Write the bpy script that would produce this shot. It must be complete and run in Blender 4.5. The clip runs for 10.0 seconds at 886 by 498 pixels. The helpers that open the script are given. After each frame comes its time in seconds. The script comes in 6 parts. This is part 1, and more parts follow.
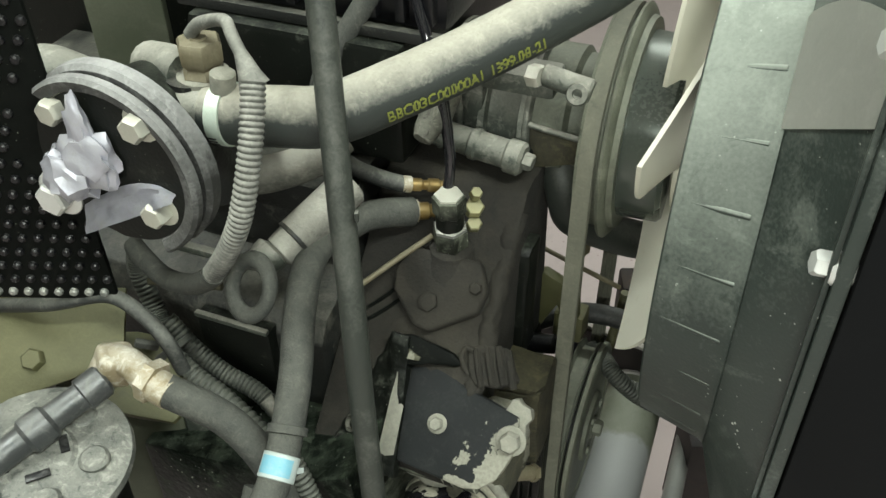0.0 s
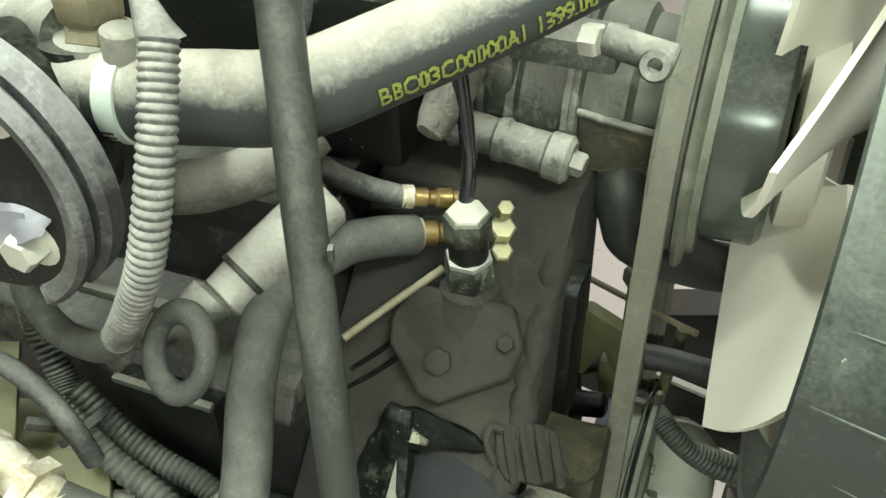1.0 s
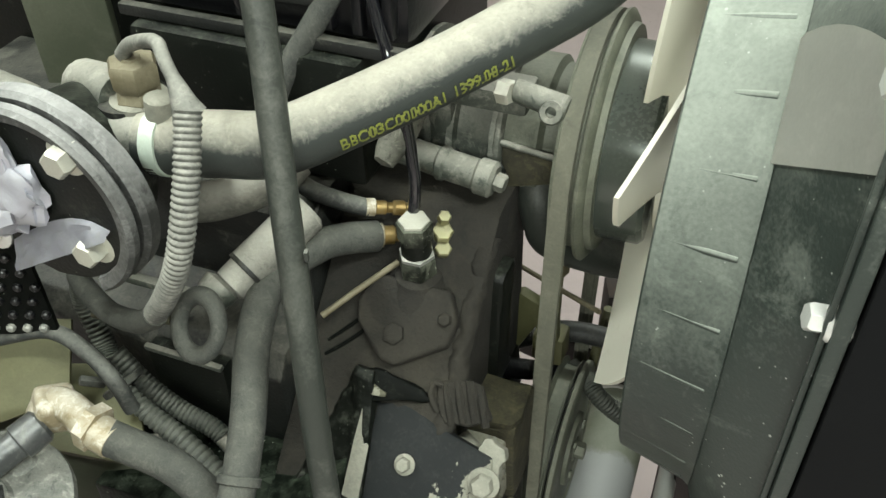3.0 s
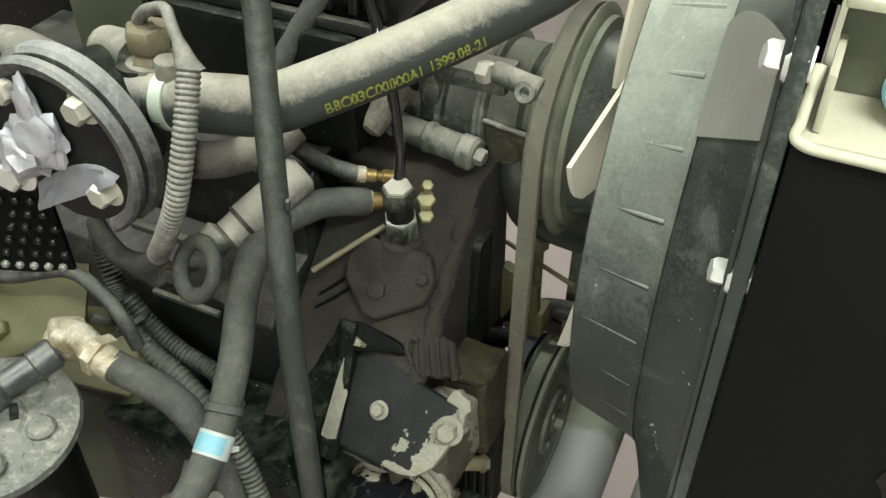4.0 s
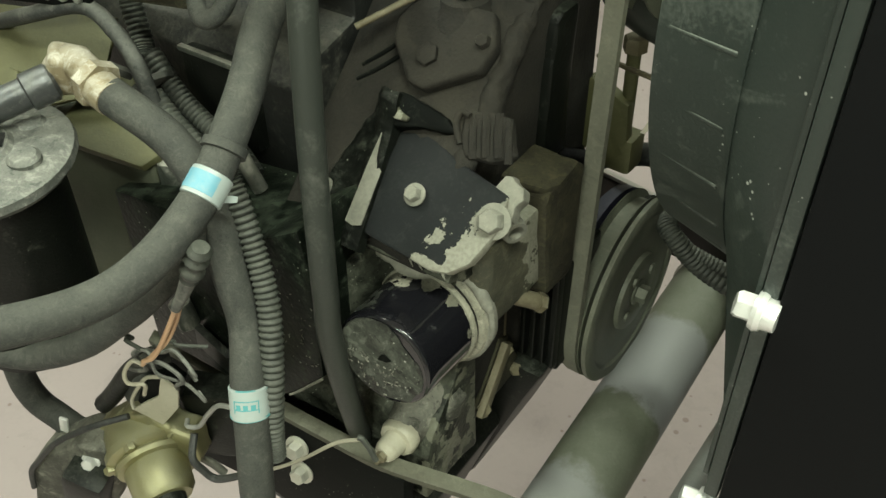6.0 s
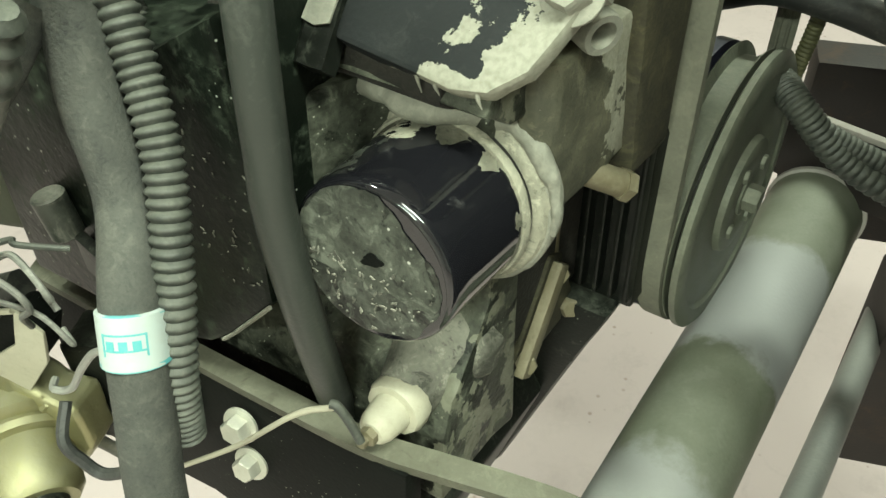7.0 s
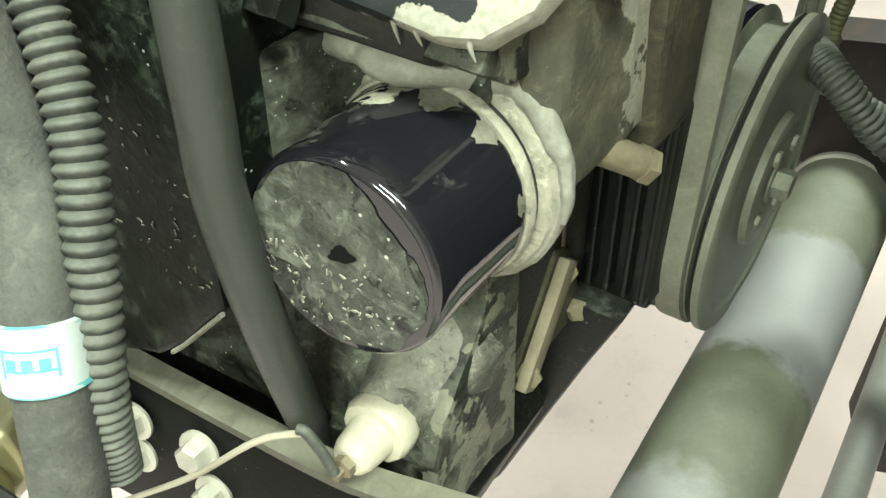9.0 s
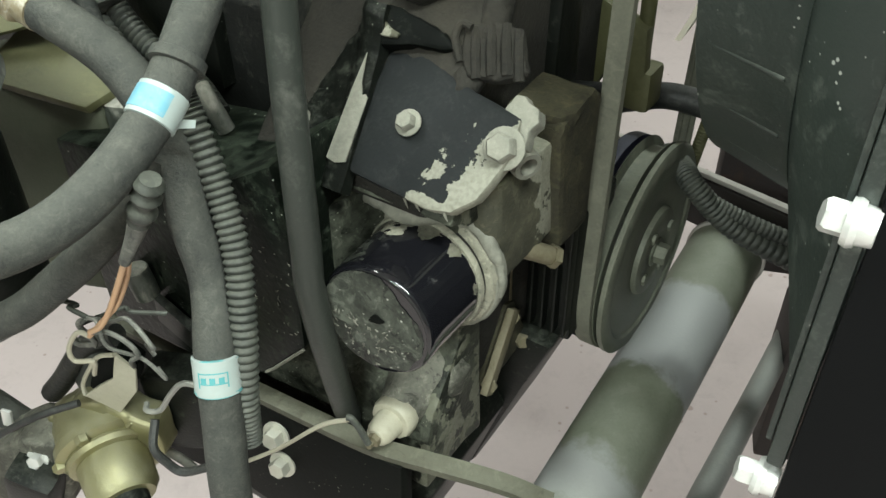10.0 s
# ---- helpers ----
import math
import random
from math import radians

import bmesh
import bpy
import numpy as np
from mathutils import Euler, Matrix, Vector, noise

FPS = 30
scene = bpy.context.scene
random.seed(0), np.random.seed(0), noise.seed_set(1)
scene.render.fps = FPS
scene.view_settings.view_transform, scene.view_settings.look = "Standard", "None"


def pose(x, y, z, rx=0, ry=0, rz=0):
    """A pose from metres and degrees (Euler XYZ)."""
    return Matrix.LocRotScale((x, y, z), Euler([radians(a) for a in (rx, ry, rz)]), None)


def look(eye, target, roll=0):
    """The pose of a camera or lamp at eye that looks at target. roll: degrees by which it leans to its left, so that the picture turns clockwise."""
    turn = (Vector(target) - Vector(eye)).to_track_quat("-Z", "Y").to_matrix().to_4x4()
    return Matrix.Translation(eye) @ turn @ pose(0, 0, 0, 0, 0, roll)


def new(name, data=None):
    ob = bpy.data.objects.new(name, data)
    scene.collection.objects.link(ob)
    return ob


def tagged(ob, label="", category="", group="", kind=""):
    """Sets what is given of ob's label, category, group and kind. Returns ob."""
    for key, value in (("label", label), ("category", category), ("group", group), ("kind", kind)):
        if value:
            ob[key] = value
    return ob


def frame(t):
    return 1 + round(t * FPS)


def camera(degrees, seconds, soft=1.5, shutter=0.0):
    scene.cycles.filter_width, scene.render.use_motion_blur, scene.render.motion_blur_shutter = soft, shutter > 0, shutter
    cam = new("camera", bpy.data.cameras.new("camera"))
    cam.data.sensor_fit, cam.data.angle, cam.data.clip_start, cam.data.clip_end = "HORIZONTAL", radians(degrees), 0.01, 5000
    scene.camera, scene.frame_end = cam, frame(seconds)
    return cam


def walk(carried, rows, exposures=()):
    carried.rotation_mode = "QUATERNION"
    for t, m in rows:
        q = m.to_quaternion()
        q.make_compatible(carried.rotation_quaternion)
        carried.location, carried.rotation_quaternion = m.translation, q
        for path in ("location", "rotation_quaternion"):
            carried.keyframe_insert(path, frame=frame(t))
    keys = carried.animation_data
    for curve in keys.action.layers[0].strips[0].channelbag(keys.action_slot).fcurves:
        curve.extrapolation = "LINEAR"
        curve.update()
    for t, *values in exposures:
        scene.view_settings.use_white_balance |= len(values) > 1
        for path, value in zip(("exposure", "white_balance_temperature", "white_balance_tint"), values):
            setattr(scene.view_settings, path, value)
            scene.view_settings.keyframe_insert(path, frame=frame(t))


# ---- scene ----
cam = camera(52.5, 10.0)
PATH = [
    (0, (0.061, 0.051, 1.964), (-0.017, 1.596, 0.696), -1.1),
    (0.5, (0.03, 0.207, 1.857), (-0.06, 1.754, 0.592), -1.2),
    (1, (0.029, 0.318, 1.789), (-0.034, 1.862, 0.52), -1.2),
    (1.5, (0.038, 0.369, 1.784), (0.015, 1.91, 0.51), -1.2),
    (2, (0.017, 0.353, 1.798), (0.008, 1.887, 0.515), -1.4),
    (2.5, (0.023, 0.278, 1.876), (0.004, 1.803, 0.582), -1.1),
    (2.7, (0.051, 0.222, 1.918), (0.016, 1.74, 0.616), -1.2),
    (3.8, (0.14, 0.046, 1.979), (0.008, 1.57, 0.691), -0.5),
    (4, (0.167, 0.048, 1.978), (0.012, 1.57, 0.689), -0.5),
    (4.5, (0.24, 0.043, 1.905), (0.029, 1.565, 0.625), -0.8),
    (5, (0.3, 0.014, 1.81), (0.022, 1.528, 0.533), -1.1),
    (5.5, (0.309, 0.013, 1.729), (-0.055, 1.51, 0.454), -1.2),
    (6, (0.241, 0.052, 1.664), (-0.173, 1.523, 0.373), -0.9),
    (6.2, (0.207, 0.094, 1.602), (-0.224, 1.564, 0.316), -1.1),
    (7.3, (0.146, 0.324, 1.265), (-0.237, 1.786, -0.046), -0.9),
    (7.5, (0.142, 0.341, 1.25), (-0.238, 1.799, -0.065), -1.0),
    (8, (0.13, 0.359, 1.214), (-0.243, 1.826, -0.094), -1.1),
    (8.5, (0.138, 0.372, 1.231), (-0.238, 1.842, -0.071), -1.2),
    (9, (0.135, 0.351, 1.251), (-0.248, 1.826, -0.045), -1.1),
    (9.5, (0.171, 0.273, 1.373), (-0.216, 1.763, 0.097), -1.3),
    (10, (0.201, 0.114, 1.525), (-0.168, 1.608, 0.248), -1.1),
]
EXPOSURES = [(0, 0.74, 6200, 14), (0.5, 0.95, 6250, 11), (1, 1.3, 6250, 8), (1.5, 1.47, 6200, 8), (2, 1.45, 6200, 11), (2.5, 1.2, 6150, 13),
             (4, 0.7, 6400, 16), (4.5, 0.7, 6450, 15), (5, 0.65, 6550, 9), (5.5, 0.58, 6600, 6), (6, 0.7, 6600, 6), (7.5, 1.9, 6450, 0),
             (8, 2.05, 6400, 1), (8.5, 2.1, 6350, 2), (9, 2.0, 6350, 6), (9.5, 1.5, 6100, 8), (10, 1.02, 6050, 13)]
walk(cam, [(t, look(eye, target, roll)) for t, eye, target, roll in PATH], EXPOSURES)


# ---- world and light ----
world = bpy.data.worlds.new("workshop_air")
scene.world = world
world.use_nodes = True
world.node_tree.nodes["Background"].inputs[0].default_value = (0.80, 0.86, 0.78, 1)
world.node_tree.nodes["Background"].inputs[1].default_value = 0.045
FLOOR = -0.25
CEIL = 3.35


def tube_lamp(x, y, energy, length=1.5, turn=0.0):
    data = bpy.data.lights.new("ceiling_tube", "AREA")
    data.shape, data.size, data.size_y, data.energy = "RECTANGLE", length, 0.16, energy
    data.color = (0.93, 1.0, 0.86)
    lamp = new("ceiling_tube", data)
    lamp.matrix_world = pose(x, y, CEIL - 0.12, 0, 0, turn)
    return lamp


tube_lamp(-1.2, 0.9, 35, turn=90)
tube_lamp(-0.4, -2.6, 80)
tube_lamp(1.0, -0.2, 50)
tube_lamp(1.1, 2.8, 40)


# ---- materials ----
def dusty(name, base, dust=(0.36, 0.35, 0.29), amount=0.1, up=0.6, rough=0.6, metal=0.0,
          scale=14.0, spread=0.5, bump=0.15, grain=260.0, coat=0.0,
          flecks=0.0, fleck_colour=(0.5, 0.5, 0.45), fleck_scale=70.0, chips=None, bands=None, spec=0.5, patch=0.22):
    """A worn engine surface: a base colour under settled dust, with stains, grain and fine relief."""
    m = bpy.data.materials.new(name)
    m.use_nodes = True
    n, l = m.node_tree.nodes, m.node_tree.links
    b = n["Principled BSDF"]
    geo = n.new("ShaderNodeNewGeometry")
    sep = n.new("ShaderNodeSeparateXYZ")
    l.new(geo.outputs["Normal"], sep.inputs[0])
    big = n.new("ShaderNodeTexNoise")
    big.inputs["Scale"].default_value, big.inputs["Detail"].default_value = scale, 6.0
    big.inputs["Roughness"].default_value = 0.65
    fine = n.new("ShaderNodeTexNoise")
    fine.inputs["Scale"].default_value, fine.inputs["Detail"].default_value = grain, 3.0
    for t in (big, fine):
        l.new(geo.outputs["Position"], t.inputs["Vector"])

    def calc(op, a, c, clamp=False):
        q = n.new("ShaderNodeMath")
        q.operation, q.use_clamp = op, clamp
        for k, v in enumerate((a, c)):
            if isinstance(v, (int, float)):
                q.inputs[k].default_value = v
            else:
                l.new(v, q.inputs[k])
        return q.outputs[0]

    # upward faces get paler: dust, and for hoses and shroud also top light
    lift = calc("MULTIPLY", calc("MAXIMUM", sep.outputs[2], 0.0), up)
    stain = calc("MULTIPLY", calc("SUBTRACT", big.outputs["Fac"], 0.5), spread * 2.2)
    speck = calc("MULTIPLY", calc("SUBTRACT", fine.outputs["Fac"], 0.5), 0.35)
    rub = n.new("ShaderNodeTexNoise")
    rub.inputs["Scale"].default_value, rub.inputs["Detail"].default_value = scale * 2.7, 9.0
    rub.inputs["Roughness"].default_value, rub.inputs["Distortion"].default_value = 0.72, 0.6
    l.new(geo.outputs["Position"], rub.inputs["Vector"])
    flake = calc("MULTIPLY", calc("SUBTRACT", rub.outputs["Fac"], 0.53), 11.0, True)
    worn = calc("MULTIPLY", calc("SUBTRACT", 0.43, rub.outputs["Fac"]), 11.0, True)
    blot = calc("MULTIPLY", calc("SUBTRACT", flake, worn), patch)
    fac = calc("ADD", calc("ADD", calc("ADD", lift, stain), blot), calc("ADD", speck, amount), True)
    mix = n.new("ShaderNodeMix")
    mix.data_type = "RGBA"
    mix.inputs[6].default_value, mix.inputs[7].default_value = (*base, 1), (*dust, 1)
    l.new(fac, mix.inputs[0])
    tone = mix.outputs[2]
    if bands:  # stretches of bare scuffed metal along an axis, with ragged edges
        way, bare, stops = bands
        dot = n.new("ShaderNodeVectorMath")
        dot.operation = "DOT_PRODUCT"
        l.new(geo.outputs["Position"], dot.inputs[0])
        dot.inputs[1].default_value = way
        wob = calc("MULTIPLY", calc("SUBTRACT", big.outputs["Fac"], 0.5), 0.10)
        ramp = n.new("ShaderNodeValToRGB")
        l.new(calc("SUBTRACT", calc("ADD", dot.outputs["Value"], wob), 0.4), ramp.inputs[0])
        ramp.color_ramp.elements.remove(ramp.color_ramp.elements[1])
        ramp.color_ramp.elements[0].position, ramp.color_ramp.elements[0].color = 0.0, (0, 0, 0, 1)
        for at, value in stops:
            ramp.color_ramp.elements.new(at).color = (value, value, value, 1)
        over = n.new("ShaderNodeMix")
        over.data_type = "RGBA"
        over.inputs[7].default_value = (*bare, 1)
        l.new(ramp.outputs[0], over.inputs[0])
        l.new(tone, over.inputs[6])
        tone = over.outputs[2]
    if flecks:  # sparse dried splashes, in clusters
        cell = n.new("ShaderNodeTexVoronoi")
        cell.inputs["Scale"].default_value = fleck_scale
        l.new(geo.outputs["Position"], cell.inputs["Vector"])
        patch = n.new("ShaderNodeTexNoise")
        patch.inputs["Scale"].default_value = fleck_scale * 0.16
        l.new(geo.outputs["Position"], patch.inputs["Vector"])
        size = calc("MULTIPLY", calc("SUBTRACT", patch.outputs["Fac"], 0.36), flecks)
        spot = calc("MULTIPLY", calc("SUBTRACT", size, cell.outputs["Distance"]), 14.0, True)
        over = n.new("ShaderNodeMix")
        over.data_type = "RGBA"
        over.inputs[7].default_value = (*fleck_colour, 1)
        l.new(spot, over.inputs[0])
        l.new(tone, over.inputs[6])
        tone = over.outputs[2]
    if chips:  # flaked paint: bare metal on one side of a ragged line
        point, way, colour = chips
        dot = n.new("ShaderNodeVectorMath")
        dot.operation = "DOT_PRODUCT"
        l.new(geo.outputs["Position"], dot.inputs[0])
        dot.inputs[1].default_value = way
        edge = calc("SUBTRACT", dot.outputs["Value"], Vector(point).dot(Vector(way)))
        rag = n.new("ShaderNodeTexNoise")
        rag.inputs["Scale"].default_value, rag.inputs["Detail"].default_value, rag.inputs["Roughness"].default_value = 42.0, 5.0, 0.6
        l.new(geo.outputs["Position"], rag.inputs["Vector"])
        bare = calc("MULTIPLY", calc("ADD", edge, calc("MULTIPLY", calc("SUBTRACT", rag.outputs["Fac"], 0.5), 0.15)), 400.0, True)
        over = n.new("ShaderNodeMix")
        over.data_type = "RGBA"
        l.new(bare, over.inputs[0])
        l.new(tone, over.inputs[6])
        patina = n.new("ShaderNodeMix")
        patina.data_type = "RGBA"
        patina.inputs[6].default_value = (*colour, 1)
        patina.inputs[7].default_value = (colour[0] * 0.55, colour[1] * 0.55, colour[2] * 0.5, 1)
        l.new(calc("ADD", calc("MULTIPLY", calc("SUBTRACT", fine.outputs["Fac"], 0.4), 1.5), calc("SUBTRACT", big.outputs["Fac"], 0.4), True), patina.inputs[0])
        l.new(patina.outputs[2], over.inputs[7])
        tone = over.outputs[2]
    l.new(tone, b.inputs["Base Color"])
    r = calc("ADD", calc("MULTIPLY", fac, 0.9 - rough), rough, True)
    l.new(r, b.inputs["Roughness"])
    if metal:
        l.new(calc("MULTIPLY", calc("SUBTRACT", 1.0, fac), metal), b.inputs["Metallic"])
    b.inputs["Specular IOR Level"].default_value = spec
    b.inputs["Coat Weight"].default_value = coat
    bp = n.new("ShaderNodeBump")
    bp.inputs["Strength"].default_value, bp.inputs["Distance"].default_value = bump, 0.0025
    l.new(calc("ADD", fine.outputs["Fac"], calc("MULTIPLY", big.outputs["Fac"], 0.8)), bp.inputs["Height"])
    l.new(bp.outputs[0], b.inputs["Normal"])
    return m


M_BLOCK = dusty("dusty_black_iron", (0.010, 0.011, 0.010), (0.19, 0.185, 0.15), -0.10, 0.35, 0.5, spread=0.45, bump=0.3)
M_DARK = dusty("grimy_black_paint", (0.0055, 0.0066, 0.0052), (0.130, 0.142, 0.112), -0.18, 0.28, 0.42, spread=0.4, scale=24, patch=0.22, spec=0.22, flecks=0.42, fleck_colour=(0.22, 0.24, 0.19), fleck_scale=120)
M_GREASE = dusty("greasy_black_paint", (0.0055, 0.0075, 0.0055), (0.078, 0.097, 0.070), -0.08, 0.25, 0.35, spread=0.8, scale=26, bump=0.3, grain=120, patch=0.4, spec=0.10, flecks=0.55, fleck_colour=(0.32, 0.34, 0.29), fleck_scale=110)
M_SLOPE = dusty("oily_brown_dust", (0.008, 0.0072, 0.0054), (0.043, 0.038, 0.0275), 0.10, 0.25, 0.85, spread=0.6, scale=7, bump=0.5, patch=0.3)
M_COVER = dusty("slate_cover_paint", (0.012, 0.0135, 0.014), (0.050, 0.052, 0.049), -0.12, 0.15, 0.6, spread=0.5, scale=22, bump=0.1, spec=0.2,
                chips=((0.072, 0.760, 1.092), (0.62, -0.25, -0.74), (0.26, 0.255, 0.21)))
M_SPECK = dusty("speckled_greasy_casting", (0.009, 0.0105, 0.0075), (0.160, 0.170, 0.13), 0.14, 0.30, 0.45, spread=0.9, scale=20, bump=0.45, grain=150, patch=0.35, spec=0.25, flecks=0.62, fleck_colour=(0.34, 0.35, 0.29), fleck_scale=210,
                chips=((0.0585, 0.741, 0.78), (0.94, -0.342, -0.06), (0.15, 0.152, 0.115)))
M_PANEL = dusty("flaked_olive_casting", (0.045, 0.045, 0.030), (0.150, 0.142, 0.092), 0.15, 0.30, 0.7, spread=0.7, scale=20, bump=0.4, patch=0.45, flecks=0.35, fleck_colour=(0.30, 0.29, 0.23), fleck_scale=120,
                chips=((0.1225, 0.806, 1.035), (0.34, 0.90, 0.25), (0.29, 0.285, 0.225)))
M_PAN = dusty("black_pan_paint", (0.004, 0.0048, 0.004), (0.06, 0.065, 0.05), -0.22, 0.25, 0.6, spread=0.35, scale=30, patch=0.2, spec=0.08, flecks=0.45, fleck_colour=(0.25, 0.27, 0.21), fleck_scale=140)
M_CHIP = dusty("chipped_primer", (0.17, 0.17, 0.14), (0.33, 0.32, 0.265), 0.15, 0.35, 0.8, scale=45, spread=0.7, bump=0.35)
M_CASTING = dusty("dusty_olive_casting", (0.045, 0.045, 0.035), (0.28, 0.275, 0.225), 0.08, 0.40, 0.7, spread=0.6, scale=22, bump=0.4, patch=0.45, flecks=0.3, fleck_colour=(0.32, 0.32, 0.27), fleck_scale=110)
M_SETTLED = dusty("thick_settled_dust", (0.095, 0.095, 0.083), (0.42, 0.41, 0.355), 0.12, 0.95, 0.8, spread=0.4, scale=18, bump=0.3)
M_TUBE = dusty("dark_steel_tube", (0.085, 0.09, 0.092), (0.24, 0.24, 0.22), -0.05, 0.30, 0.28, 0.55, spread=0.4, scale=20, patch=0.3)
M_ALU = dusty("dusty_cast_aluminium", (0.075, 0.085, 0.072), (0.36, 0.35, 0.30), 0.02, 0.72, 0.38, 0.35, spread=0.5, bump=0.3, patch=0.35)
M_HOSE = dusty("dusty_rubber_hose", (0.024, 0.027, 0.026), (0.22, 0.22, 0.19), 0.0, 0.50, 0.6, spread=0.30, scale=24, bump=0.2)
M_BLACKHOSE = dusty("clean_black_rubber", (0.014, 0.016, 0.016), (0.14, 0.14, 0.125), -0.02, 0.30, 0.5, spread=0.3, scale=24, bump=0.15)
M_HOSE2 = dusty("dusty_braided_hose", (0.030, 0.033, 0.030), (0.135, 0.136, 0.114), 0.12, 0.34, 0.8, spread=0.35, scale=34, bump=0.4, grain=420)
# strong up term paints the hose's shading too: pale top, dark lower half
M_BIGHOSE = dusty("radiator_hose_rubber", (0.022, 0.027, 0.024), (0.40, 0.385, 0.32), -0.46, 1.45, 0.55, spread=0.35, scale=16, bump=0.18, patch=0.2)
# the up term also carries light on the hose's upper side
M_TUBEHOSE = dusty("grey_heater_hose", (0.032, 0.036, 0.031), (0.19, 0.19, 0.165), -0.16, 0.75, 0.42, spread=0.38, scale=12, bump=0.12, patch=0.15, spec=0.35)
M_CORR = dusty("dusty_split_conduit", (0.045, 0.048, 0.044), (0.36, 0.355, 0.31), 0.14, 0.45, 0.55, spread=0.3, scale=30, bump=0.1)
M_CORR2 = dusty("grimy_split_conduit", (0.026, 0.030, 0.026), (0.16, 0.165, 0.135), 0.05, 0.4, 0.45, spread=0.35, scale=30, bump=0.1)
M_BELT = dusty("worn_belt_rubber", (0.09, 0.094, 0.072), (0.24, 0.235, 0.18), 0.35, 0.1, 0.7, spread=0.25, scale=20, bump=0.2)
M_PULLEY = dusty("painted_pulley_iron", (0.10, 0.108, 0.082), (0.30, 0.31, 0.24), 0.15, 0.3, 0.4, 0.2, spread=0.45, scale=16, bump=0.2)
M_FLANGE = dusty("dusty_flange_iron", (0.045, 0.046, 0.044), (0.36, 0.36, 0.35), 0.05, 0.75, 0.6, 0.2, spread=0.45, scale=18, bump=0.25)
M_DRUM = dusty("smooth_dark_drum", (0.085, 0.100, 0.087), (0.22, 0.235, 0.20), -0.05, 0.25, 0.18, 0.35, spread=0.15, scale=6, bump=0.03, patch=0.04)
M_BLUE = dusty("dark_blue_rubber", (0.02, 0.022, 0.05), (0.12, 0.12, 0.13), -0.05, 0.2, 0.5)
# upward faces paler: settled dust with overhead light painted in, lower faces left dark
M_SHROUD = dusty("dusty_toplit_plastic", (0.026, 0.035, 0.030), (0.30, 0.33, 0.285), -0.08, 1.15, 0.42, spread=0.34, scale=7, bump=0.16, patch=0.16, flecks=0.58, fleck_colour=(0.40, 0.42, 0.38), fleck_scale=105)
M_PATCH = dusty("pale_flare_patch", (0.46, 0.47, 0.42), (0.62, 0.62, 0.56), 0.25, 0.3, 0.6, spread=0.4, scale=9, bump=0.08)
M_RAD = dusty("matt_black_panel", (0.0042, 0.0046, 0.005), (0.016, 0.016, 0.017), -0.25, 0.5, 0.7, spread=0.3, scale=9, bump=0.05, spec=0.12)
M_FAN = dusty("cream_fan_plastic", (0.82, 0.80, 0.68), (0.52, 0.47, 0.34), -0.20, 0.12, 0.5, spread=0.3, scale=12, bump=0.05)
M_OLIVE = dusty("olive_paint", (0.072, 0.072, 0.030), (0.150, 0.145, 0.075), 0.08, 0.35, 0.5, spread=0.35, scale=18)
M_RAIL = dusty("greenish_pan_rail", (0.070, 0.069, 0.048), (0.17, 0.168, 0.125), 0.10, 0.35, 0.65, spread=0.5, scale=16, bump=0.25, patch=0.35)
M_TAN = dusty("tan_dusty_steel", (0.115, 0.098, 0.056), (0.26, 0.235, 0.165), 0.12, 0.3, 0.6, spread=0.4, scale=24)
M_RUSTTOP = dusty("rusty_olive_casting", (0.024, 0.022, 0.012), (0.115, 0.104, 0.054), 0.12, 0.15, 0.8, spread=0.6, scale=20, bump=0.4, patch=0.3)
M_BOLT = dusty("zinc_bolt", (0.55, 0.55, 0.48), (0.46, 0.44, 0.36), 0.10, 0.3, 0.35, 0.7, spread=0.4, scale=60)
M_WBOLT = dusty("white_zinc_bolt", (0.78, 0.79, 0.76), (0.6, 0.6, 0.55), -0.05, 0.15, 0.3, 0.5, spread=0.25, scale=60)
M_CLAMP = dusty("pale_zinc_clamp", (0.52, 0.60, 0.52), (0.45, 0.46, 0.40), 0.0, 0.2, 0.4, 0.5, spread=0.3, scale=50)
M_BRASS = dusty("brass_fitting", (0.30, 0.205, 0.07), (0.24, 0.21, 0.13), 0.05, 0.2, 0.35, 0.8, spread=0.5, scale=50)
M_BRONZE = dusty("tarnished_brass", (0.30, 0.25, 0.155), (0.54, 0.51, 0.43), 0.08, 0.40, 0.4, 0.4, spread=0.9, scale=26, patch=0.65, bump=0.3)
M_STEEL = dusty("dull_steel", (0.32, 0.33, 0.31), (0.38, 0.37, 0.31), 0.1, 0.3, 0.35, 0.7, spread=0.3, scale=40)
M_FILTER = dusty("gloss_black_filter", (0.008, 0.008, 0.010), (0.21, 0.21, 0.20), -0.42, 0.30, 0.07, spread=0.5, scale=9, bump=0.03, coat=0.5, patch=0.3)
M_MUD = dusty("grey_green_mud", (0.016, 0.0175, 0.0145), (0.125, 0.134, 0.109), 0.28, 0.1, 0.6, spread=0.9, scale=24, bump=0.4, patch=0.55, spec=0.25, flecks=0.62, fleck_colour=(0.36, 0.36, 0.32), fleck_scale=140)
M_FILM = dusty("thin_grey_mud_film", (0.010, 0.0105, 0.009), (0.115, 0.123, 0.102), 0.20, 0.1, 0.42, spread=0.95, scale=30, bump=0.35, patch=0.6, spec=0.3, flecks=0.6, fleck_colour=(0.34, 0.34, 0.30), fleck_scale=160)
M_RING = dusty("pale_gasket_ring", (0.09, 0.09, 0.068), (0.36, 0.345, 0.27), 0.42, 0.3, 0.7, spread=0.8, scale=26, bump=0.35, patch=0.5)
M_PLUG = dusty("ivory_sensor_plastic", (0.42, 0.40, 0.31), (0.30, 0.28, 0.21), 0.05, 0.25, 0.45, spread=0.45, scale=50, bump=0.08)
